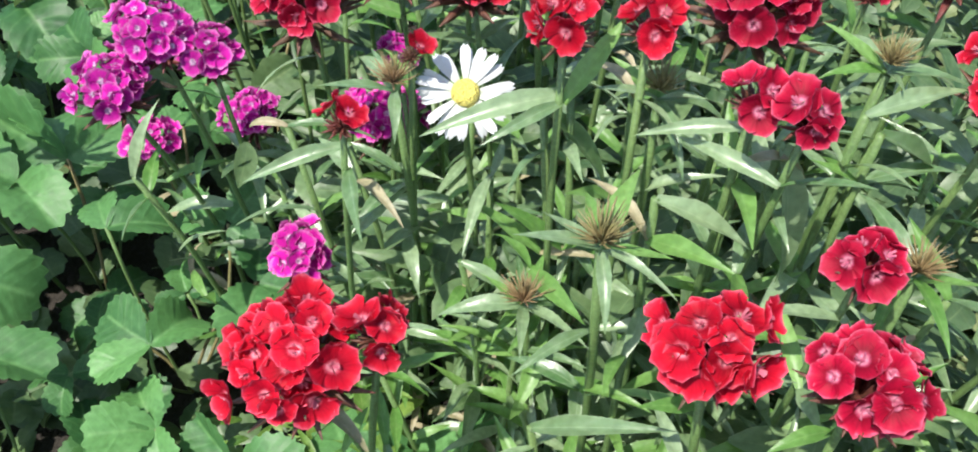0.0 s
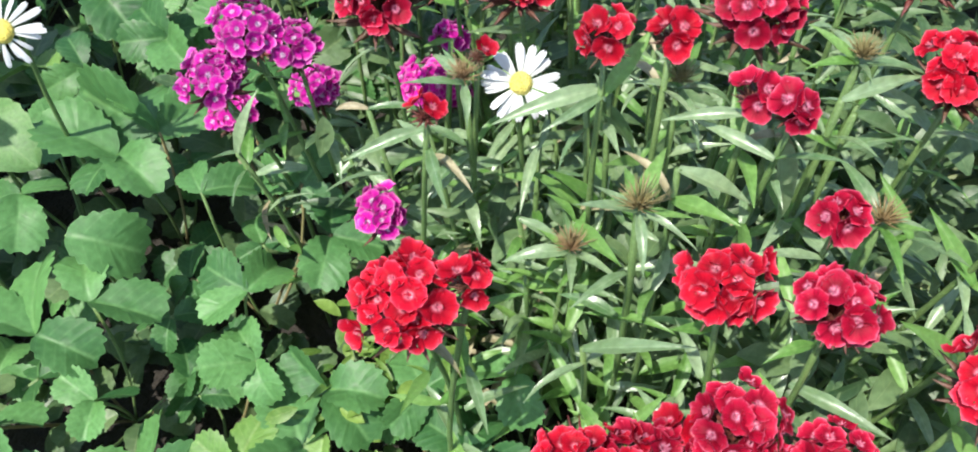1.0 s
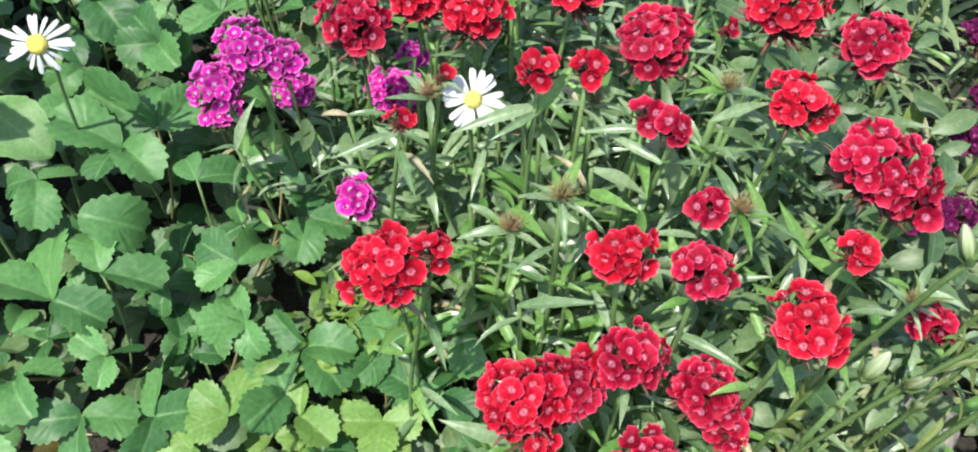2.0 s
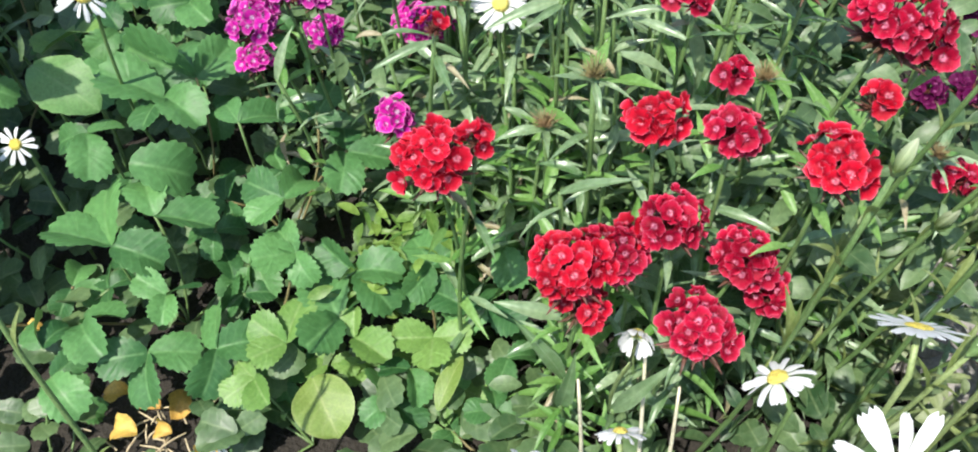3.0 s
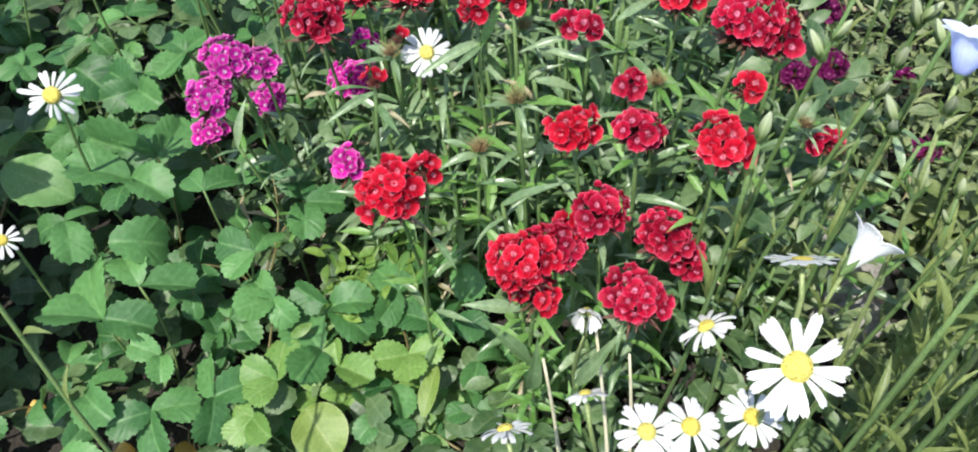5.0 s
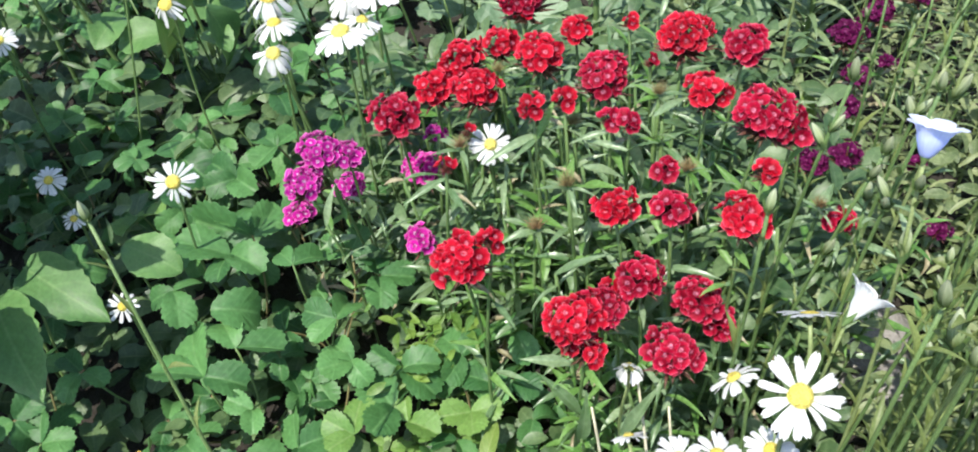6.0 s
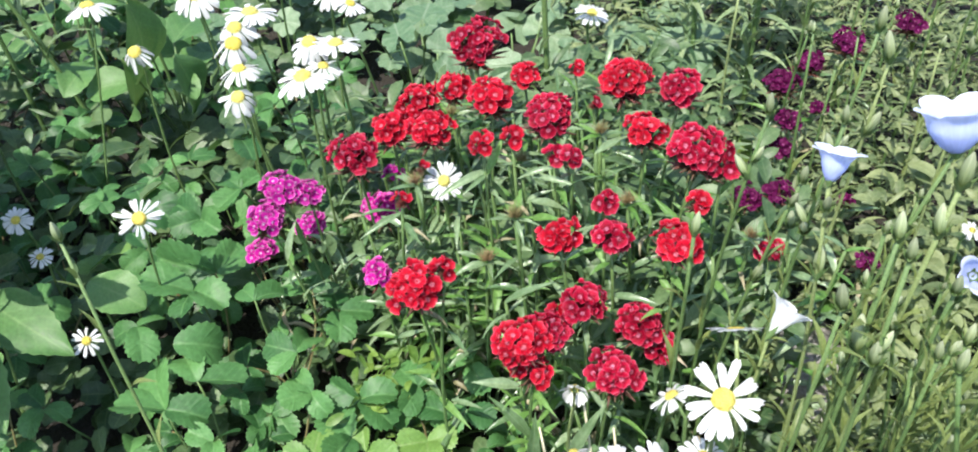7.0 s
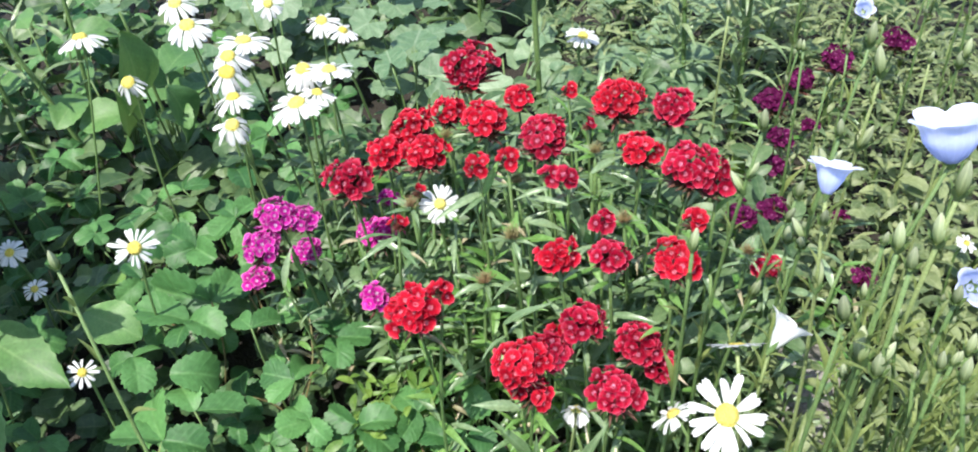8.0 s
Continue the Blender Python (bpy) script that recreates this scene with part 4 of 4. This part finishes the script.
def bud_mesh():
    """A closed ribbed bud, 2.6 cm long, pointing along +z."""
    verts, uvs, nu, na = [], [], 10, 15
    for i in range(nu + 1):
        s = i / nu
        for k in range(na):
            a = 2 * math.pi * k / na
            r = 0.0037 * math.sin(math.pi * (0.12 + 0.85 * s)) ** 0.8 * (1 + (0.24 if k % 3 == 0 else -0.12))
            verts.append((r * math.cos(a), r * math.sin(a), 0.026 * s))
            uvs.append((k / na, s))
    faces = [(i * na + k, i * na + (k + 1) % na, (i + 1) * na + (k + 1) % na, (i + 1) * na + k) for i in range(nu) for k in range(na)]
    return mesh("bud", verts, faces, BUD, uvs)


BUDS = bud_mesh()
def sepal_mesh():
    """A green cup that runs out into five points."""
    verts = [(0.0012 * math.cos(0.628 * k), 0.0012 * math.sin(0.628 * k), -0.004) for k in range(10)] + [(0.0045 * math.cos(0.628 * k), 0.0045 * math.sin(0.628 * k), 0.001) for k in range(10)]
    verts += [((0.0085 if k % 2 else 0.0052) * math.cos(0.628 * k), (0.0085 if k % 2 else 0.0052) * math.sin(0.628 * k), 0.010 if k % 2 else 0.002) for k in range(10)]
    faces = [(i * 10 + k, i * 10 + (k + 1) % 10, i * 10 + 10 + (k + 1) % 10, i * 10 + 10 + k) for i in range(2) for k in range(10)]
    return mesh("flower_base", verts, faces, STALK)


SEPALS = sepal_mesh()


def bellflower(top, seed, flower=None, face=(0, -0.3, 1), size=1.0, lean=(-0.03, 0.02), buds=2, bud_size=1.0, leaves=11, base=None, wide=1.0, slim=1.0, low=0.12, thick=1.0, funnel=0.0, stalk=None):
    """A tall thin stalk with narrow leaves, ribbed buds and, on some, an open bell."""
    rng = random.Random(seed)
    top = Vector(top)
    base = Vector(base) if base else Vector((top.x + lean[0] + rng.uniform(-0.03, 0.03), top.y + lean[1] + rng.uniform(-0.03, 0.03), 0))
    label = "tall bellflower stalk with ribbed pale buds" if flower is None else ("bellflower with an open pale blue bell" if flower == "blue" else "bellflower with a white bell")
    plant = root("bellflower", base, label, "bellflower", "bellflowers")
    rel = top - base
    line = arc((0, 0, 0), rel, 6, (rng.uniform(-0.02, 0.02), rng.uniform(-0.02, 0.02), 0))
    child("stem", tube("stem", line, [(0.0023 - 0.00015 * i) * thick for i in range(7)], stalk or (STALK_PALE if rng.random() < (0.12 if thick == 1.0 else 0.22) else STALK)), plant)
    for k in range(leaves):
        s = rng.uniform(low, 0.96)
        a = k * 2.4
        p = line[int(s * 6)].lerp(line[min(6, int(s * 6) + 1)], s * 6 % 1)
        child("leaf", rng.choice(BELL_LEAVES), plant, aim(p, (math.cos(a), math.sin(a), rng.uniform(0.5, 2.2)), (0, 0, 1), rng.uniform(0.55, 1.05) * (1.2 - 0.6 * s)))
    up = Vector((0, 0, 1))
    if flower:
        f = Vector(face).normalized()
        m = aim(rel, f.cross(Vector((0.3, 0.2, 0.1))), f, size) @ Matrix.Diagonal((slim, slim, 2 - slim, 1))
        child("bell", bell_mesh("bell", BLUE if flower == "blue" else WHITE_BELL, seed, wide, funnel=funnel if flower == "blue" else 0.9), plant, m, "pale blue five-lobed bell" if flower == "blue" else "white five-lobed bell")
        child("flower_base", SEPALS, plant, m)
    for k in range(buds):
        s = 1.0 if k == 0 and not flower else rng.uniform(0.72, 0.96)
        p = line[int(s * 5.99)].lerp(line[min(6, int(s * 5.99) + 1)], s * 5.99 % 1)
        way = Vector((rng.uniform(-0.5, 0.5), rng.uniform(-0.5, 0.5), 1)) if s < 1 else Vector((rng.uniform(-0.2, 0.2), rng.uniform(-0.2, 0.2), 1))
        m = aim(p, way.cross(Vector((0.2, 1, 0))), way, rng.uniform(0.75, 1.1) * bud_size)
        child("bud", BUDS, plant, m, "ribbed pale green bud")
        child("flower_base", SEPALS, plant, m)
    return plant


for k, (x, y, z, s) in enumerate([(0.150, 0.041, 0.540, 1.0), (0.240, 0.107, 0.590, 1.0), (0.279, 0.060, 0.605, 0.9), (0.388, 0.188, 0.590, 1.0), (0.375, 0.148, 0.585, 1.1), (0.272, 0.089, 0.520, 0.9), (0.182, -0.110, 0.605, 1.1), (0.286, 0.112, 0.440, 1.0), (0.218, -0.098, 0.645, 1.1), (0.241, -0.107, 0.690, 0.9), (0.200, -0.131, 0.665, 0.9)]):
    bellflower((x, y, z), 500 + k, buds=1 if k in (0, 6) else 3, bud_size=s, leaves=13, thick=1.15)
bellflower((0.236, 0.005, 0.600), 520, "blue", (0.30, 0.34, 0.85), 0.88, buds=2, wide=1.5, slim=0.88, thick=1.1, funnel=0.35)
bellflower((0.290, -0.045, 0.653), 521, "blue", (0.0, 0.42, 1), 1.25, buds=0)
bellflower((0.197, -0.018, 0.462), 522, "white", (0.72, 0.25, 0.62), 1.0, buds=1, wide=1.0, slim=0.85)
bellflower((0.446, 0.041, 0.390), 523, "blue", (-0.3, -0.5, 0.7), 0.9, buds=1)
bellflower((0.738, 0.671, 0.290), 524, "blue", (-0.2, -0.5, 0.7), 0.75, buds=1)
bellflower((0.72, 0.42, 0.36), 525, buds=2, bud_size=1.2)
rng = random.Random(9)
for k in range(20):
    x, y = rng.uniform(0.30, 0.75), rng.uniform(-0.16, 0.36)
    bellflower((x, y, rng.uniform(0.30, 0.52) - 0.2 * max(0, x - 0.4)), 540 + k, buds=rng.choice((1, 2)), bud_size=rng.uniform(0.5, 0.8), leaves=9, lean=(rng.uniform(-0.07, 0.05), rng.uniform(-0.03, 0.06)))
# the tall leafy clump at the front corner
def whorl(k):
    """Three narrow leaves that rise from one joint of a stalk."""
    r_ = random.Random(k)
    verts, faces, uvs = [], [], []
    for n in range(3):
        v, f, u = blade_data(r_.uniform(0.045, 0.07), r_.uniform(0.006, 0.009), lance_profile, 7, 2, 0.4, 0.4, r_.uniform(0.2, 1.0), seed=k + n)
        a = n * 2.1 + r_.uniform(-0.5, 0.5)
        m = aim((0, 0, 0.012 * n), (math.cos(a), math.sin(a), r_.uniform(0.8, 2.2)), (0, 0, 1))
        faces += [tuple(q + len(verts) for q in face) for face in f]
        verts += [tuple(m @ Vector(p)) for p in v]
        uvs += [tuple(q) for q in u]
    return mesh("leaf_whorl", verts, faces, BELL_LEAF, uvs)


WHORLS = [whorl(k) for k in range(5)]
r_ = random.Random(929)
for k in range(22):
    x, y = 0.235 + 0.125 * (k % 9) / 9 + r_.uniform(-0.01, 0.01), -0.155 + 0.05 * (k // 9) + r_.uniform(-0.015, 0.02)
    z = r_.uniform(0.46, 0.63)
    lean = Vector((r_.uniform(0.02, 0.10), r_.uniform(-0.01, 0.05), 0))
    plant = bellflower((x, y, z), 900 + k, buds=1, bud_size=r_.uniform(0.55, 0.9), leaves=0, base=(x + lean.x, y + lean.y, 0), thick=1.1)
    for n in range(10):
        f = 0.34 + 0.064 * n
        child("leaf_whorl", WHORLS[(n + k) % 5], plant, Matrix.Translation((Vector((x, y, z)) - Vector((x + lean.x, y + lean.y, 0))) * f) @ Matrix.Rotation(n * 2.4 + k, 4, "Z") @ Matrix.Scale(r_.uniform(0.55, 1.0) * (1.2 - 0.5 * f), 4))
for k in range(12):
    x, y = rng.uniform(0.62, 1.2), rng.uniform(0.3, 1.1)
    bellflower((x, y, rng.uniform(0.3, 0.5)), 580 + k, buds=rng.choice((0, 1)), leaves=12)

for k in range(15):
    x, y = 0.42 + 0.034 * k + rng.uniform(-0.02, 0.02), rng.uniform(0.10, 0.58)
    bellflower((x, y, rng.uniform(0.34, 0.50)), 660 + k, buds=1 + k % 2, bud_size=rng.uniform(0.55, 0.8), leaves=5, lean=(rng.uniform(-0.02, 0.05), rng.uniform(-0.02, 0.04)), low=0.4, thick=1.1)

OVAL_LEAVES = [blade("leaf", BELL_LEAF, RNG.uniform(0.045, 0.06), RNG.uniform(0.02, 0.026), oval_profile, 9, 4, 0.35, 0.5, RNG.uniform(0.6, 1.2), 0, 0.05, RNG.uniform(-0.3, 0.3), k) for k in range(4)]
for k in range(18):
    x, y = rng.uniform(0.25, 0.62), rng.uniform(-0.18, 0.28)
    if bare(x, y):
        continue
    rosette = root("leaf_rosette", (x, y, 0), "low rosette of oval yellow-green leaves", "leafy plant", "leaf rosettes")
    for n in range(8):
        a = n * 2.4
        up_ = rng.uniform(0.03, 0.17)
        stalk = child("leaf_stalk", tube("leaf_stalk", [(0, 0, 0), (0.01 * math.cos(a), 0.01 * math.sin(a), up_)], [0.0016, 0.0012], STALK, 5), rosette)
        child("leaf_blade", rng.choice(OVAL_LEAVES), stalk, aim((0.01 * math.cos(a), 0.01 * math.sin(a), up_), (math.cos(a), math.sin(a), rng.uniform(0, 0.6)), (0, -0.2, 1), rng.uniform(0.5, 0.85)))

# ---- back of the bed ----
MALLOWS = []
for k in range(4):
    v, f, u = [], [], []
    n, rings = 33, 4
    for i in range(rings + 1):
        for j in range(n):
            a = -2.75 + 5.5 * j / (n - 1)
            r = 0.042 * (i / rings) * (1 + (0.07 * math.cos(a * 8.0) + 0.03 * math.cos(a * 31 + k) if i == rings else 0.03 * math.cos(a * 8.0) * i / rings))
            v.append((r * math.sin(a), 0.02 + r * math.cos(a), 0.0022 * math.cos(a * 8.0 + 3.14) * (i / rings) ** 2 + 0.25 * r * (0.3 + 0.2 * k % 3) * math.sin(a + k)))
            u.append((0.5 + 0.5 * math.sin(a) * i / rings, 0.5 + 0.5 * math.cos(a) * i / rings))
    f = grid_faces(rings, n - 1)
    MALLOWS.append(mesh("leaf_blade", v, f, MALLOW, u))


def mallow(x, y, tall, count, size, rng):
    plant = root("mallow_plant", (x, y, 0), "leafy plant with round scalloped grey-green leaves", "leafy plant", "scalloped-leaved plants")
    for k in range(count):
        a, r = rng.uniform(0, 6.283), rng.uniform(0.02, 0.13)
        tip = Vector((r * math.cos(a), r * math.sin(a), tall * rng.uniform(0.5, 1.0)))
        stalk = child("leaf_stalk", tube("leaf_stalk", arc((0, 0, 0), tip, 4, (0.01, 0, 0)), [0.0018] * 5, STALK), plant)
        way = Vector((math.cos(a), math.sin(a), rng.uniform(-0.2, 0.3)))
        child("leaf_blade", rng.choice(MALLOWS), stalk, aim(tip, way, (rng.uniform(-0.35, 0.35), rng.uniform(-0.9, -0.1), 1), size * rng.uniform(0.75, 1.25)))


rng = random.Random(31)
for x in np.arange(-1.15, 0.75, 0.2):
    for y in np.arange(0.72, 1.9, 0.2):
        if x < -0.05 and y < 0.98 or x < -0.35 and y < 1.5 or (x > 0.1 and y < 0.85) or x > 0.45 + 0.2 * y or not lily_spot(x, y):
            continue
        mallow(x + rng.uniform(-0.07, 0.07), y + rng.uniform(-0.07, 0.07), rng.uniform(0.16, 0.28), 7, rng.uniform(0.7, 0.95), rng)

for x, y, tall in ((0.36, 0.74, 0.22), (0.42, 0.86, 0.23), (0.47, 0.93, 0.22), (0.29, 0.78, 0.2)):
    mallow(x, y, tall, 6, 0.95, rng)

LILY_LEAVES = [blade("leaf", LILY, RNG.uniform(0.09, 0.13), RNG.uniform(0.010, 0.014), lance_profile, 9, 4, 0.35, 0.5, RNG.uniform(0.7, 1.7), 0, 0.02, RNG.uniform(-0.4, 0.4), k) for k in range(5)]


def lily(x, y, tall, count, low, seed, lean=(0, 0)):
    rng = random.Random(seed)
    plant = root("lily_plant", (x, y, 0), "tall lily stalk with whorls of narrow leaves", "lily", "lily stalks")
    top = Vector((lean[0], lean[1], tall))
    child("stem", tube("stem", arc((0, 0, 0), top, 5, (0.01, 0, 0)), [0.0048, 0.0046, 0.0044, 0.004, 0.0036, 0.003], STALK), plant)
    for k in range(count):
        s = low + (1 - low) * k / count
        a = k * 2.4 + rng.uniform(-0.2, 0.2)
        child("leaf", rng.choice(LILY_LEAVES), plant, aim(top * s, (math.cos(a), math.sin(a), rng.uniform(0.0, 1.1)), (0, 0, 1), rng.uniform(0.75, 1.1)))


lily(0.535, 0.68, 0.75, 130, 0.06, 3)
lily(0.46, 0.74, 0.40, 40, 0.15, 4)
lily(0.19, 0.66, 0.75, 12, 0.3, 5)
for k in range(7):
    lily(-0.9 + 0.06 * k + 0.03 * (k % 2), 1.02 + 0.05 * (k % 3), 0.5, 10, 0.5, 60 + k, (0.08 * (k % 3 - 1), 0))


# ---- broad leaves and litter on the strawberry side ----
BROADS = [blade("leaf_blade", BROAD, 0.12, 0.085, oval_profile, 14, 8, 0.15 + 0.1 * k, 0.3, 0.9, 0.03, 0.04, 0.2 * k, k) for k in range(3)]


LIGHTS = [blade("leaf_blade", BROAD_LIGHT, 0.12, 0.105, lambda s: oval_profile(s) ** 0.8, 14, 8, 0.28, 0.3, 0.9, 0.0, 0.05, 0.1, 7), blade("leaf_blade", BROAD_LIGHT, 0.12, 0.045, oval_profile, 14, 8, 0.25, 0.2, 0.7, 0.0, 0.03, 0.3, 8)]


def broad_plant(base, leaves, label, stem_to=None, thick=0.0035, blades=None):
    plant = root("broad_leaved_plant", base, label, "leafy plant")
    base = Vector(base)
    if stem_to:
        child("stem", tube("stem", arc((0, 0, 0), Vector(stem_to) - base, 6, (0.0, 0.02, 0)), [thick * (1 - 0.06 * i) for i in range(7)], STALK), plant)
    for k, (at, way, up, size) in enumerate(leaves):
        p = Vector(at) - base
        stalk = child("leaf_stalk", tube("leaf_stalk", arc((0, 0, 0), p, 4, (0, 0, 0.0)), [0.002] * 5, STALK), plant)
        child("leaf_blade", (blades or BROADS)[k % len(blades or BROADS)], stalk, aim(p, way, up, size))


POINTED = [blade("leaf_blade", BROAD, 0.12, 0.062, lambda s: max(0.02, math.sin(math.pi * min(1, 0.06 + 0.94 * s) ** 0.72) ** 0.8), 18, 8, 0.2 + 0.1 * k, 0.15, 0.5, 0.05, 0.05, 0.1, 30 + k) for k in range(2)]
broad_plant((-0.64, 0.45, 0), [((-0.583, 0.446, 0.262), (0.10, -0.097, -0.02), (-0.1, -0.3, 1), 1.15), ((-0.612, 0.404, 0.262), (0.06, -0.147, -0.02), (-0.1, -0.2, 1), 1.30)], "plant with large pointed green leaves at the bed's edge", (-0.64, 0.45, 0.26), 0.003, POINTED)
broad_plant((-0.68, 0.50, 0), [((-0.72, 0.60, 0.22), (-0.2, 0.9, 0.1), (0, -0.2, 1), 1.0), ((-0.70, 0.52, 0.19), (-0.8, 0.2, 0.1), (0, -0.3, 1), 1.0)], "plant with broad pale green leaves at the bed's edge")
for k, (x, y) in enumerate([(-0.50, 1.10), (-0.40, 1.00), (-0.62, 1.28)]):
    r_ = random.Random(70 + k)
    broad_plant((x, y, 0), [((x + 0.05 * math.cos(n * 2.1 + k), y + 0.05 * math.sin(n * 2.1 + k), 0.17 + 0.02 * n), (math.cos(n * 2.1 + k), math.sin(n * 2.1 + k), 0.05), (0, -0.35, 1), r_.uniform(0.6, 0.9)) for n in range(4)], "leafy plant with large dark green leaves behind the daisies")
broad_plant((-0.40, 1.02, 0), [((-0.404, 0.95, 0.370), (-0.07, 0.0, -1), (0.8, -0.38, 0.02), 1.35), ((-0.360, 0.93, 0.270), (0.10, 0.0, -1), (0.8, -0.40, 0.0), 1.05), ((-0.450, 0.97, 0.260), (-0.10, 0.0, -1), (0.8, -0.35, 0.0), 1.1)], "plant with large dark hanging leaves behind the daisies", (-0.40, 1.0, 0.38), 0.004)
broad_plant((-0.47, 0.47, 0), [((-0.475, 0.475, 0.235), (0.75, -0.55, -0.15), (0.1, -0.4, 1), 0.72)], "single broad rounded green leaf above the strawberries")
bellflower((-0.323, 0.105, 0.620), 641, buds=1, bud_size=0.75, leaves=6, base=(-0.282, -0.012, 0), low=0.45, stalk=STALK)
broad_plant((-0.205, 0.16, 0), [((-0.215, 0.185, 0.075), (0.35, -0.9, -0.1), (0, -0.35, 1), 0.56)], "rounded yellow-green leaf with dark specks", blades=LIGHTS[:1])
broad_plant((-0.09, 0.15, 0), [((-0.095, 0.135, 0.085), (0.45, 0.8, 0.35), (-0.3, -0.4, 1), 0.48)], "oblong light green leaf standing among strawberries", blades=LIGHTS[1:])
# leaves left out of the shading plants so sun reaches the pointed leaves: plant, leaf
SUN_GAPS = {(0, 0), (0, 8), (0, 13)}
# tall plants added out of view on the left to shade the strawberry corner
for k, (x, y, h) in enumerate([(-0.75, 0.36, 0.60), (-0.81, 0.50, 0.66), (-0.88, 0.66, 0.72)]):
    r_ = random.Random(90 + k)
    broad_plant((x, y, 0), [((x + 0.06 * math.cos(n * 2.4), y + 0.06 * math.sin(n * 2.4), h * (0.35 + 0.6 * n / 13)), (math.cos(n * 2.4), math.sin(n * 2.4), 0.2), (0, 0, 1), r_.uniform(1.0, 1.5)) for n in range(14) if (k, n) not in SUN_GAPS], "unseen tall leafy plant added to shade the edge of the bed", (x, y, h), 0.006)

# added out of view: its leaves block the sun from the single broad leaf
broad_plant((-0.70, 0.36, 0), [((-0.635, 0.375, 0.520), (1, -0.22, 0.05), (0, 0, 1), 1.05), ((-0.640, 0.345, 0.570), (1, -0.05, 0.15), (0, 0, 1), 0.95), ((-0.66, 0.40, 0.54), (0.6, 0.6, 0.2), (0, 0, 1), 0.9), ((-0.70, 0.31, 0.50), (0.2, -0.9, 0.2), (0, 0, 1), 1.0)], "unseen tall plant with pointed leaves, added to shade the broad rounded leaf", (-0.68, 0.36, 0.58), 0.004, POINTED)
broad_plant((0.43, 0.47, 0), [((0.425, 0.450, 0.205), (0.05, 0.25, 1), (-0.2, -0.9, 0.35), 0.44)], "upright pointed pale green leaf beside the crimson heads", blades=LIGHTS[1:])

DRIED = [blade("withered_leaf", DRY, 0.04, 0.03, oval_profile, 9, 6, 0.7, 0.6, 1.9, 0.06, 0.15, 0.6, k) for k in range(3)]
rng = random.Random(4)
for k, (x, y) in enumerate([(-0.44, 0.21), (-0.38, 0.19), (-0.357, 0.206), (-0.527, 0.274), (-0.365, 0.162), (-0.33, 0.15), (-0.50, 0.25), (-0.40, 0.165)]):
    ob = new("withered_leaf", DRIED[k % 3])
    ob.matrix_world = aim((x, y, 0.045 if x < -0.45 else 0.024), (math.cos(k * 2.2), math.sin(k * 2.2), 0.05), (rng.uniform(-0.4, 0.4), rng.uniform(-0.5, 0.2), 1), rng.uniform(0.6, 0.95))
    tagged(ob, "curled yellow-brown withered leaf lying on the soil", "dry leaf", "withered leaves")


def straw():
    verts, faces, r_ = [], [], random.Random(12)
    for k in range(45):
        x, y, a = -0.365 + r_.gauss(0, 0.035), 0.165 + r_.gauss(0, 0.03), r_.uniform(0, 6.28)
        d = Vector((math.cos(a), math.sin(a), r_.uniform(-0.1, 0.3))) * r_.uniform(0.01, 0.03)
        v, f = tube_data([Vector((x, y, 0.012)), Vector((x, y, 0.016)) + d * 0.5, Vector((x, y, 0.014)) + d], [0.0009, 0.0011, 0.0007], 4, len(verts))
        verts += v
        faces += f
    tagged(new("straw", mesh("straw", verts, faces, STRAW)), "pale dry straw and stalk bits on the soil", "straw", kind="stuff")


straw()


def stone(x, y, size, seed):
    verts, faces = [], []
    for i in range(9):
        th = math.pi * i / 8
        for k in range(14):
            a = 2 * math.pi * k / 14
            d = Vector((math.sin(th) * math.cos(a), math.sin(th) * math.sin(a), math.cos(th)))
            r = size * (1 + 0.35 * noise.noise(d * 1.6 + Vector((seed, 0, 0))) + 0.1 * noise.noise(d * 5))
            verts.append((d.x * r, d.y * r * 0.8, d.z * r * 0.55 + size * 0.3))
    for i in range(8):
        for k in range(14):
            faces.append((i * 14 + k, i * 14 + (k + 1) % 14, (i + 1) * 14 + (k + 1) % 14, (i + 1) * 14 + k))
    ob = new("stone", mesh("stone", verts, faces, STONE))
    ob.location = (x, y, 0)
    tagged(ob, "rough grey stone half sunk in soil", "stone", "stones")


for k, (x, y, r) in enumerate([(0.435, 0.222, 0.066), (0.415, 0.145, 0.042), (0.465, 0.285, 0.035), (0.375, 0.185, 0.022)]):
    stone(x, y, r, k)
